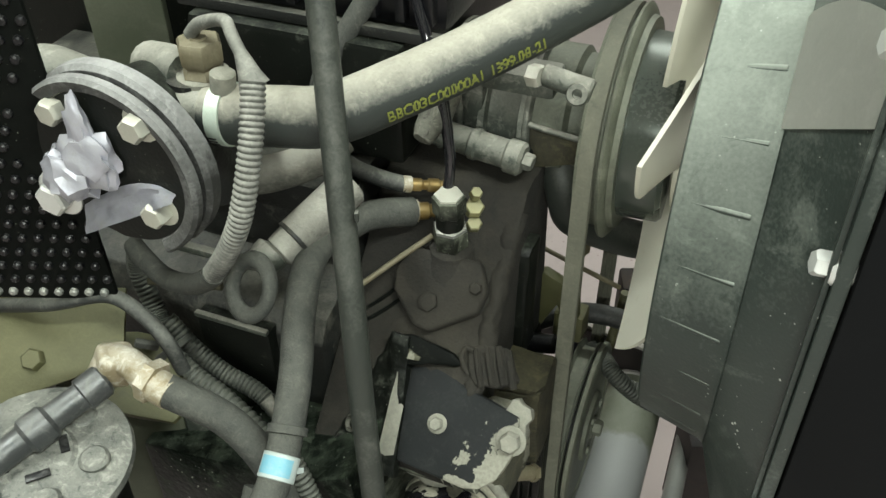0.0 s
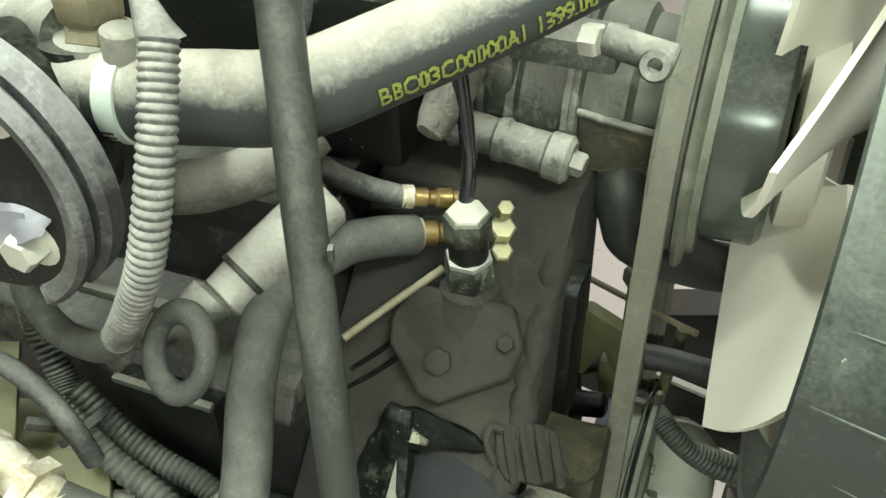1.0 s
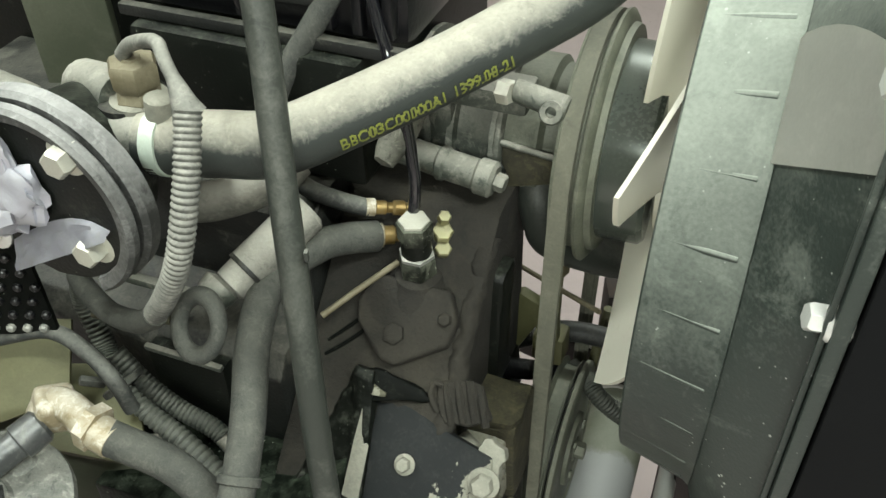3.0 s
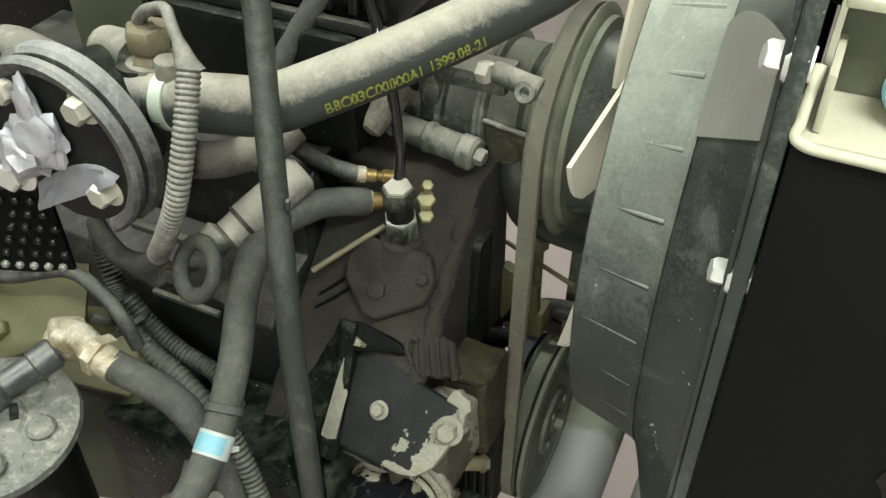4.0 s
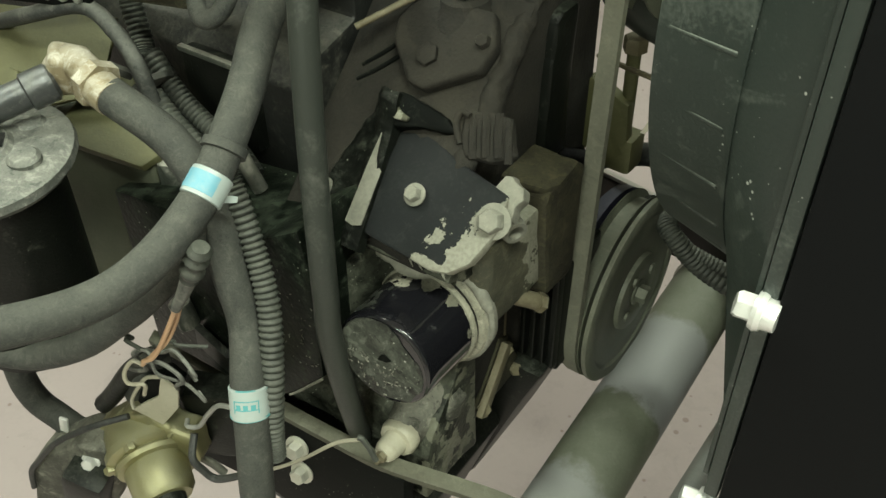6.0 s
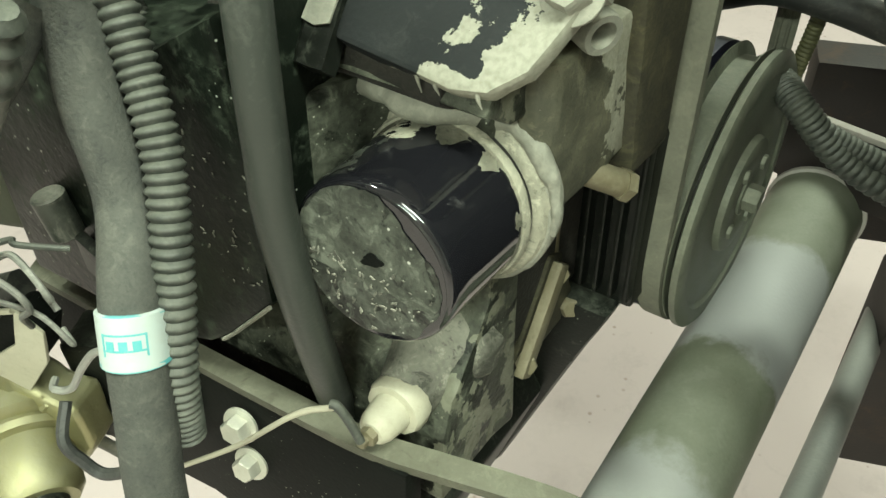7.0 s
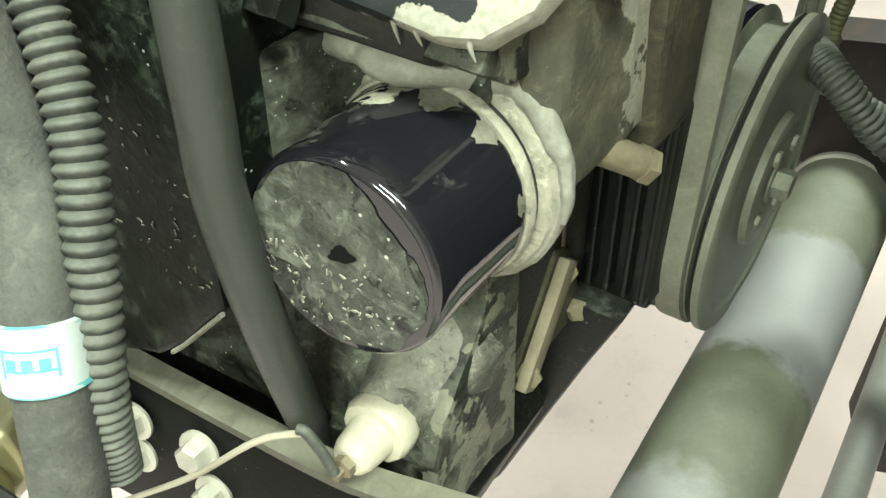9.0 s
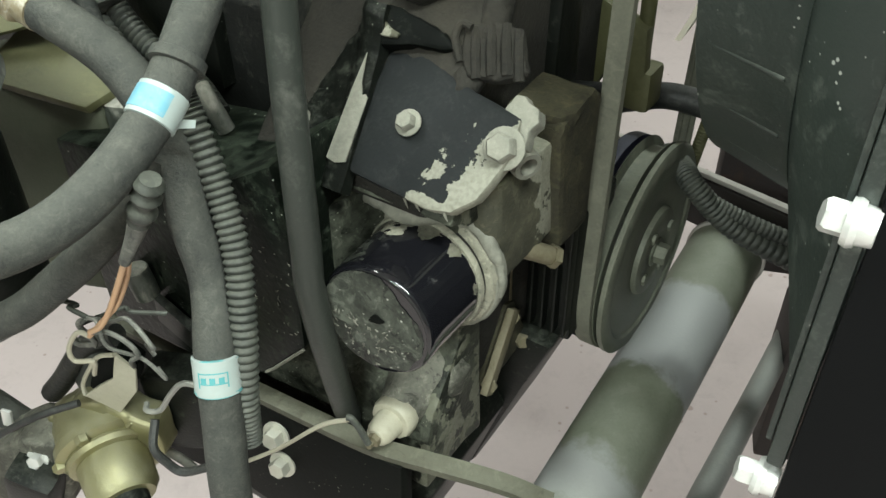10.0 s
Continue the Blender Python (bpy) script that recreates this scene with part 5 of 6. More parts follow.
def fan():
    f = thing("cooling_fan", "cream plastic cooling fan with broad twisted blades", "fan", HUB + EX * 0.11)
    part("hub", turned([(0.0, 0), (0.085, 0), (0.095, 0.004), (0.095, 0.030), (0.085, 0.034), (0.0, 0.034)], axis_x(HUB, 0.088), 40), M_FAN, f)
    blades, n = 6, 12
    for k in range(blades):
        low_edge = 217 - 360 / blades * k
        grid = []
        for i in range(n + 1):
            row = []
            for j in range(n + 1):
                w = j / n  # 0 at the straight leading edge, which lies ahead of the radius near the hub
                r = 0.055 + (0.233 + 0.016 * min(1.0, 2 * w)) * i / n
                a = radians(low_edge + 171 * max(0.0, 0.288 - r) - 53 * w)
                s = 0.056 + 0.017 * i / n + 0.088 * w + 0.006 * math.sin(math.pi * w)
                row.append(HUB + EX * s + EY * (r * math.cos(a)) + Vector((0, 0, r * math.sin(a))))
            grid.append(row)
        bm = bmesh.new()
        low = [[bm.verts.new(v) for v in row] for row in grid]
        top = [[bm.verts.new(v + EX * 0.005) for v in row] for row in grid]
        for sheet in (low, top):
            for i in range(n):
                for j in range(n):
                    bm.faces.new((sheet[i][j], sheet[i + 1][j], sheet[i + 1][j + 1], sheet[i][j + 1]))
        rim = [(0, j) for j in range(n + 1)] + [(i, n) for i in range(1, n + 1)] + [(n, j) for j in range(n - 1, -1, -1)] + [(i, 0) for i in range(n - 1, 0, -1)]
        for q in range(len(rim)):
            (a, b), (d, e) = rim[q], rim[(q + 1) % len(rim)]
            bm.faces.new((low[a][b], low[d][e], top[d][e], top[a][b]))
        part("blade", bm, M_FAN, f)
    return f


fan()
RING = HUB + EY * -0.012  # the shroud's own centre line


def ring_point(a, r, s):
    return RING + EX * s + EY * (r * math.cos(a)) + Vector((0, 0, r * math.sin(a) - 0.003))


def shroud():
    s = thing("fan_shroud", "dusty black plastic fan shroud with raised ribs, bolted to the radiator", "fan shroud", ring_point(-math.pi / 2, 0.34, 0.15))
    prof = [(0.324, 0.120), (0.330, 0.117), (0.334, 0.119), (0.352, 0.190), (0.356, 0.196), (0.349, 0.198), (0.346, 0.192), (0.327, 0.124)]
    bm = bmesh.new()
    rings = [[bm.verts.new(ring_point(a, r, x)) for a in np.linspace(0, 2 * math.pi, 112, endpoint=False)] for r, x in prof]
    for a, b in zip(rings, rings[1:] + rings[:1]):
        for k in range(112):
            bm.faces.new((a[k], a[(k + 1) % 112], b[(k + 1) % 112], b[k]))
    part("ring", bm, M_SHROUD, s)
    # the flare from the ring to a square frame, in one sheet with thickness
    near, far, top, foot = -0.392, 0.46, 0.40, -0.36
    bm = bmesh.new()
    sheets = []
    for lift in (0.0, 0.005):
        inner, outer = [], []
        for a in np.linspace(0, 2 * math.pi, 112, endpoint=False):
            dy, dz = math.cos(a), math.sin(a)
            k = min(far / dy if dy > 1e-6 else 9, near / dy if dy < -1e-6 else 9, top / dz if dz > 1e-6 else 9, foot / dz if dz < -1e-6 else 9)
            inner.append(bm.verts.new(ring_point(a, 0.354, 0.196 + lift)))
            outer.append(bm.verts.new(RING + EX * (0.262 + lift) + EY * (dy * k) + Vector((0, 0, dz * k - 0.003))))
        for k in range(112):
            bm.faces.new((inner[k], inner[(k + 1) % 112], outer[(k + 1) % 112], outer[k]))
        sheets.append((inner, outer))
    for k in range(112):
        j = (k + 1) % 112
        for side in (0, 1):
            bm.faces.new((sheets[0][side][k], sheets[0][side][j], sheets[1][side][j], sheets[1][side][k]))
    part("flare", bm, M_SHROUD, s)
    # thin sheet over the flare's upper near corner, much paler than the shroud
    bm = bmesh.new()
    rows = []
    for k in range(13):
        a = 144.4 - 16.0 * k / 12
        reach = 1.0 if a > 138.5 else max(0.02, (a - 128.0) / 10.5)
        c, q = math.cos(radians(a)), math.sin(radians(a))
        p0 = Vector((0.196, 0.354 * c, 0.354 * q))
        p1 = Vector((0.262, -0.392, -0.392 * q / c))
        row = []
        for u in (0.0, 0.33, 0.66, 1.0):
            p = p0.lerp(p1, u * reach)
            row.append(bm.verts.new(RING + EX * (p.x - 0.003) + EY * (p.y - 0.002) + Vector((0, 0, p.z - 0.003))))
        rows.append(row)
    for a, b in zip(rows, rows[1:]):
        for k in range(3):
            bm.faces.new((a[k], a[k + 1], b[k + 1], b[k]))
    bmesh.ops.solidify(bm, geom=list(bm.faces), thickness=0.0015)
    part("corner_patch", bm, M_PATCH, s, "pale upper corner patch")
    turn_parts[0] = Matrix.Translation(RING) @ Matrix.Rotation(YAW, 4, "Z")
    part("edge_lip", span((0.257, near - 0.012, foot - 0.04), (0.270, near + 0.002, top), 0.003), M_SHROUD, s)
    part("edge_strip", span((0.251, near - 0.006, foot - 0.02), (0.256, near + 0.002, top), 0.0015), M_SHROUD, s)
    turn_parts[0] = None
    for k in range(-7, 10):
        a = radians(168.2 + 10.7 * k)
        q0, q1 = ring_point(a, 0.3300, 0.121), ring_point(a, 0.3480, 0.188)
        part("rib", roughen(rod(q0, q1, 0.0042, 10), 0.0008, 90, 2), M_SHROUD, s)
    for p in ((0.343, 0.600, 1.690), (0.343, 0.600, 1.501), (0.338, 0.578, 1.193), (0.338, 0.590, 0.93)):
        p = Vector(p)
        b = hex_bolt(p - EX * 0.004, -EX - EY * 0.25 + Vector((0, 0, 0.15)), 0.020, s, M_WBOLT, washer=False, height=0.015, label="white zinc bolt")
        part("washer", turned([(0.008, -0.004), (0.0150, -0.004), (0.0165, 0.0), (0.0150, 0.004), (0.008, 0.004)], frame_to(p, p - EX), 24), M_WBOLT, b)
        part("spacer", turned([(0.012, -0.014), (0.0135, -0.004), (0.012, 0.0)], frame_to(p, p - EX), 18), M_WBOLT, b)
    return s


shroud()
RAD = Matrix.Translation((0.350, 0.578, 0)) @ Matrix.Rotation(YAW, 4, "Z")


def radiator():
    r = thing("radiator", "matt black radiator with a flat side panel and bent top edge", "radiator", (0.55, 0.95, 0.5))
    turn_parts[0] = RAD
    part("core", span((0.006, 0.02, 0.50), (0.185, 0.92, 1.62), 0.006), M_RAD, r)
    part("side_panel", span((0.0, -0.004, 0.42), (0.193, 0.018, 1.637), 0.004), M_RAD, r)
    part("top_edge", sweep([(0.004, 0.03, 1.685), (0.002, 0.006, 1.656), (0.006, -0.003, 1.643), (0.05, -0.004, 1.641), (0.193, -0.004, 1.640)], 0.0042, 30, 10), M_CREAM, r, "bare bent top edge")
    part("top_plate", span((0.004, 0.0, 1.639), (0.190, 0.25, 1.645), 0.002), M_CREAM, r)
    # uneven grey patch, a little lighter than the black panel
    part("panel_patch", extruded([(0.137, 1.348), (0.141, 1.364), (0.155, 1.376), (0.164, 1.386), (0.169, 1.379), (0.17, 1.357), (0.161, 1.337), (0.151, 1.322), (0.144, 1.34)], Matrix.Translation((0, -0.004, 0)) @ XZ, 0.0015, 0.0), M_DARK, r, "small dark grey patch")
    turn_parts[0] = None
    part("inlet", rod((0.465, 0.86, 1.62), (0.465, 0.86, 1.70), 0.026), M_RAD, r)
    return r


radiator()


def radiator_bracket():
    b = thing("radiator_bracket", "cream painted angle bracket on the radiator with a white cap", "bracket", (0.41, 0.68, 1.64))
    turn_parts[0] = RAD
    part("wall", span((0.010, 0.075, 1.646), (0.16, 0.083, 1.72), 0.002), M_GREEN, b)
    part("side", span((0.010, 0.010, 1.646), (0.016, 0.075, 1.69), 0.002), M_CREAM, b)
    part("rim", span((0.008, 0.050, 1.718), (0.16, 0.088, 1.726), 0.002), M_CREAM, b)
    m = frame_to((0.068, 0.060, 1.662), (0.068, 0.030, 1.684))
    part("cap", turned([(0.0, 0), (0.012, 0.001), (0.020, 0.006), (0.022, 0.014), (0.020, 0.022), (0.012, 0.027), (0.0, 0.028)], m, 28), M_WBOLT, b, "white plastic cap")
    part("cap_band", turned([(0.021, 0.012), (0.0228, 0.013), (0.0228, 0.016), (0.021, 0.017)], m, 28), M_TAPEBLUE, b)
    turn_parts[0] = None
    return b


radiator_bracket()
bm = span((0.203, 0.0, 0.35), (0.50, 0.03, 1.75), 0.006)
bmesh.ops.transform(bm, matrix=RAD, verts=bm.verts)
solo("body_panel", bm, M_CREAM, "pale olive body panel beside the radiator", "panel")


# ---- water pump and front castings ----
def water_pump():
    w = thing("water_pump", "dusty cast aluminium water pump with bolts behind the radiator hose", "pump", (0.09, 1.02, 1.36))
    turn_parts[0] = ENGINE
    axis = frame_to((-0.05, 1.114, 1.354), (1, 1.114, 1.354))
    part("neck", turned([(0.060, 0.076), (0.088, 0.078), (0.088, 0.118), (0.080, 0.124), (0.078, 0.150)], axis, 48), M_PULLEY, w, "grey painted pump neck")
    part("flange", turned([(0.060, 0.070), (0.100, 0.071), (0.101, 0.073), (0.101, 0.077), (0.098, 0.079), (0.060, 0.080)], axis, 48), M_ALU, w)
    part("body", roughen(turned([(0.050, -0.05), (0.092, -0.046), (0.094, 0.010), (0.101, 0.013), (0.101, 0.021), (0.093, 0.024), (0.092, 0.060), (0.096, 0.070)], axis, 48), 0.0012, 50), M_ALU, w, "dust-covered cast pump body")
    bm = turned([(0.014, 0), (0.017, 0.003), (0.0175, 0.050), (0.0205, 0.053), (0.0205, 0.060), (0.0180, 0.063), (0.0185, 0.098), (0.0215, 0.101), (0.0215, 0.118), (0.017, 0.122)], frame_to((-0.085, 0.990, 1.366), (0.037, 0.984, 1.353)), 28)
    part("outlet", roughen(bm, 0.001, 50), M_ALU, w, "dust-covered cast outlet")
    hex_bolt((0.036, 0.984, 1.353), (1, -0.1, -0.15), 0.019, w, M_ALU, washer=False, height=0.012)
    part("outlet_web", roughen(span((-0.062, 1.018, 1.350), (-0.030, 1.10, 1.43), 0.010), 0.001, 50, 1), M_ALU, w)
    part("rear_block", roughen(span((-0.17, 1.03, 1.28), (-0.045, 1.15, 1.43), 0.015), 0.003, 30, 2), M_BLOCK, w)
    part("skirt", roughen(extruded([(0.030, 1.376), (0.105, 1.366), (0.105, 1.340), (0.062, 1.326), (0.030, 1.316)], Matrix.Translation((0, 1.035, 0)) @ XZ, 0.014, 0.003), 0.001, 60), M_RUSTTOP, w, "rust-stained cast web")
    part("skirt_rim", rod((0.028, 1.022, 1.380), (0.108, 1.022, 1.370), 0.0040), M_ALU, w)
    part("top_lug", roughen(turned([(0.009, 0), (0.013, 0.003), (0.0145, 0.06), (0.012, 0.063)], frame_to((0.046, 1.005, 1.462), (0.112, 1.0, 1.452)), 22), 0.001, 60), M_ALU, w)
    part("lug_web", span((-0.035, 1.01, 1.425), (0.060, 1.06, 1.452), 0.006), M_ALU, w)
    hex_bolt((0.034, 0.998, 1.462), (1, -0.25, 0.1), 0.024, w, M_BOLT, height=0.015, washer=False)
    bm = turned([(0.0055, 0.001), (0.006, 0.008), (0.012, 0.008), (0.0135, 0.005), (0.0135, 0)], frame_to((0.094, 0.990, 1.452), (0.094, 0.972, 1.462)), 18)
    part("eye", bm, M_ALU, w)
    for x in (-0.040, -0.010, 0.068):
        part("body_rib", roughen(arc_ring([(0.090, -0.004), (0.101, -0.003), (0.101, 0.003), (0.090, 0.004)], axis @ pose(0, 0, x), 0, 359, 60), 0.0006, 60), M_ALU, w)
    for x, z in ((-0.030, 1.332), (-0.012, 1.322), (0.008, 1.318), (0.024, 1.324)):
        part("cast_lug", roughen(rod((x, 1.03, z + 0.02), (x + 0.004, 1.005, z), 0.012), 0.001, 60), M_DARK, w)
    turn_parts[0] = None
    part("thumb", roughen(turned([(0.0, 0), (0.011, 0.003), (0.016, 0.015), (0.018, 0.04), (0.018, 0.07)], frame_to((-0.006, 0.920, 1.408), (0.03, 0.975, 1.455)), 24), 0.003, 45), M_CASTING, w, "pale rounded casting")
    return w


water_pump()
hose("lower_radiator_hose", [(0.166, 1.060, 1.330), (0.167, 1.035, 1.312), (0.171, 1.018, 1.290), (0.178, 1.010, 1.262), (0.19, 1.010, 1.235), (0.24, 1.03, 1.195), (0.29, 1.05, 1.165), (0.335, 1.07, 1.145)], 0.027, M_TUBEHOSE, "dusty dark rubber elbow hose behind the belt", 50)
tall = thing("stay_bolt", "tall olive stay bolt with a hexagon head behind the belt", "bolt", (0.214, 0.981, 0.99))
part("shank", rod((0.203, 1.031, 1.165), (0.204, 1.034, 1.035), 0.0085), M_OLIVE, tall)
part("foot", roughen(block(pose(0.202, 1.036, 1.020, 0, 0, -20), (0.046, 0.040, 0.050), 0.008), 0.002, 50), M_OLIVE, tall, "olive cast foot of the stay")
hex_bolt((0.203, 1.031, 1.160), (0, -0.05, 1.0), 0.026, tall, M_TAN, washer=False, height=0.018)
solo("thin_rod", sweep([(0.157, 1.091, 1.116), (0.203, 1.02, 1.14), (0.249, 0.949, 1.165)], 0.0035, 8, 8), M_TAN, "thin dusty rod behind the belt", "rod")
knob = thing("rubber_stop", "black rubber stop on a stub before the belt", "stop", (0.165, 0.985, 0.99))
part("body", turned([(0.010, 0), (0.015, 0.002), (0.014, 0.045), (0.010, 0.048)], frame_to((0.131, 0.979, 1.030), (0.169, 0.965, 1.040)), 18), M_MESH, knob)
part("stub", rod((0.09, 0.99, 1.02), (0.133, 0.979, 1.030), 0.008), M_DARK, knob)
br = thing("front_bracket", "grimy grey-green cast bracket beside the timing cover", "bracket", (0.16, 1.02, 1.05))
turn_parts[0] = ENGINE
part("arm", roughen(extruded([(0.040, 1.112), (0.052, 1.118), (0.105, 1.094), (0.110, 1.022), (0.096, 1.018), (0.075, 1.06), (0.048, 1.004), (0.038, 1.01)], Matrix.Translation((0, 1.075, 0)) @ XZ, 0.018, 0.004), 0.001, 60), M_OLIVE, br)
part("rear_arm", roughen(extruded([(0.03, 1.02), (0.052, 1.02), (0.062, 0.95), (0.03, 0.93)], Matrix.Translation((0, 1.06, 0)) @ XZ, 0.05, 0.004), 0.001, 60), M_DARK, br)
turn_parts[0] = None

# ---- left side: exhaust flange, guard plate, thermostat cap ----
def exhaust_flange():
    c = Vector((-0.314, 0.801, 1.450))
    f = thing("round_flange", "black round flange with zinc bolts and a crumpled foil gasket", "flange", c)
    out = -EY
    m = frame_to(c, c + out)
    part("rim", arc_ring([(0.088, -0.004), (0.102, -0.006), (0.106, -0.002), (0.106, 0.006), (0.102, 0.010), (0.090, 0.006)], m, -150, 40), M_FLANGE, f)
    part("backing", arc_ring([(0.085, -0.034), (0.104, -0.034), (0.109, -0.030), (0.109, -0.016), (0.104, -0.011), (0.085, -0.011)], m, -140, 48), M_FLANGE, f)
    part("barrel", turned([(0.06, -0.16), (0.085, -0.04), (0.089, -0.012)], m, 40), M_DARK, f)
    part("well", roughen(turned([(0.0, -0.006), (0.05, -0.006), (0.06, -0.001), (0.080, -0.001), (0.089, 0.002)], m, 56), 0.002, 40), M_DARK, f)
    for p in ((-0.264, 0.779, 1.516), (-0.266, 0.780, 1.413), (-0.361, 0.818, 1.511), (-0.392, 0.825, 1.400)):
        hex_bolt(Vector(p) - out * 0.004, out, 0.034 if p[0] < -0.38 else 0.025, f, M_WBOLT if p[0] < -0.38 else M_BOLT, height=0.018)
    rng = random.Random(21)
    for dx, dy, sx, sy, sz, name in ((-0.012, 0.048, 0.032, 0.030, 0.022, "foil"), (0.016, 0.014, 0.034, 0.034, 0.014, "foil_fold"), (0.050, 0.016, 0.036, 0.013, 0.008, "foil_fold")):
        bm = bmesh.new()
        bmesh.ops.create_icosphere(bm, subdivisions=3, radius=1.0)
        for v in bm.verts:
            v.co = v.co * (1 + 0.30 * noise.fractal(v.co * 1.4 + Vector((dx * 90, dy * 50, 0)), 1.0, 2.0, 3) + rng.uniform(-0.13, 0.13))
            v.co = m @ Vector((v.co.x * sx + dx, v.co.y * sy + dy, 0.012 + v.co.z * sz))
        part(name, bm, M_FOIL, f, "crumpled bright foil")
    # pointed flap of foil, folded out to the front
    bm = bmesh.new()
    rows = []
    low = ((-0.040, -0.080), (0.082, -0.012))
    for k in range(15):
        u = k / 14
        x0, z0 = low[0][0] + (low[1][0] - low[0][0]) * u, low[0][1] + (low[1][1] - low[0][1]) * u
        w = 0.036 * (1 - u ** 3) * (0.75 + 0.5 * u)
        row = []
        for q in range(7):
            h = q / 6
            crease = 0.006 * noise.fractal(Vector((u * 5, h * 3, 4)), 1.0, 2.0, 3)
            row.append(bm.verts.new(m @ Vector((z0 + w * h + crease * 0.5, -(x0 - 0.006 * h), 0.024 - 0.016 * h - 0.006 * u + crease))))
        rows.append(row)
    for a, b in zip(rows, rows[1:]):
        for q in range(6):
            bm.faces.new((a[q], a[q + 1], b[q + 1], b[q]))
    bmesh.ops.solidify(bm, geom=list(bm.faces), thickness=0.0012)
    part("foil_flap", bm, M_FOIL, f)
    return f


exhaust_flange()


def guard_plate():
    g = thing("guard_plate", "black perforated guard plate with rows of studs", "guard", (-0.50, 0.84, 1.25))
    part("sheet", span((-0.72, 0.835, 1.235), (-0.372, 0.843, 1.78), 0.003), M_PAN, g)
    # the lowest row is kept apart and gets a paler material
    bm, low = bmesh.new(), bmesh.new()
    for i in range(19):
        for j in range(24):
            x, z = -0.70 + i * 0.0185 + (0.009 if j % 2 else 0), 1.248 + j * 0.0205
            if (x + 0.32) ** 2 + (z - 1.468) ** 2 < 0.105 ** 2 or x > -0.376:
                continue
            turned([(0.0055, 0), (0.0050, 0.004), (0.003, 0.0055), (0.0, 0.0055)], frame_to((x, 0.835, z), (x, 0.80, z)), 8, low if j == 0 else bm)
    part("studs", bm, M_MESH, g, kind="stuff")
    part("pale_studs", low, M_STEEL, g, kind="stuff")
    return g


guard_plate()


def thermostat():
    t = thing("thermostat_housing", "dusty cast thermostat housing with a brass plug on top", "housing", (-0.235, 0.87, 1.43))
    part("body", turned([(0.034, -0.10), (0.034, 0.0), (0.030, 0.02), (0.030, 0.045)], frame_to((-0.236, 0.87, 1.475), (-0.232, 0.872, 1.60)), 28), M_BLOCK, t)
    part("spout", rod((-0.245, 0.858, 1.489), (-0.205, 0.843, 1.491), 0.029), M_ALU, t)
    part("plug", turned([(0.0225, 0), (0.0235, 0.003), (0.020, 0.008), (0.0185, 0.011), (0.0215, 0.015), (0.0240, 0.018), (0.0245, 0.036), (0.0215, 0.040), (0.010, 0.041), (0.009, 0.043), (0.0, 0.043)], frame_to((-0.222, 0.868, 1.522), (-0.220, 0.866, 1.60)), 6, start=0.35), M_TAN, t, "worn brass hexagon plug")
    part("plug_rim", turned([(0.022, 0), (0.0275, 0.001), (0.0275, 0.006), (0.022, 0.007)], frame_to((-0.223, 0.868, 1.517), (-0.221, 0.866, 1.60)), 28), M_CHIP, t)
    part("connector", turned([(0.010, 0), (0.013, 0.002), (0.013, 0.022), (0.010, 0.024)], frame_to((-0.196, 0.838, 1.518), (-0.190, 0.836, 1.56)), 14), M_CHIP, t)
    part("lead", sweep([(-0.228, 0.868, 1.566), (-0.216, 0.860, 1.580), (-0.195, 0.845, 1.592), (-0.177, 0.825, 1.600), (-0.170, 0.812, 1.594)], lambda u: 0.0072 - 0.001 * u, 24, 10), M_CORR, t)
    part("elbow_casting", sweep([(-0.30, 0.93, 1.50), (-0.265, 0.90, 1.51), (-0.24, 0.875, 1.515)], 0.026, 14, 16), M_ALU, t)
    part("rear_casting", sweep([(-0.455, 0.95, 1.480), (-0.43, 0.935, 1.488), (-0.395, 0.92, 1.490), (-0.35, 0.92, 1.482)], lambda u: 0.018 + 0.014 * math.sin(3.1 * u), 18, 18), M_ALU, t, "pale rounded casting")
    return t


thermostat()
solo("green_side_panel", span((-0.49, 1.21, 1.25), (-0.38, 1.23, 1.54), 0.004), M_GREEN, "dull green painted panel behind the engine", "panel")


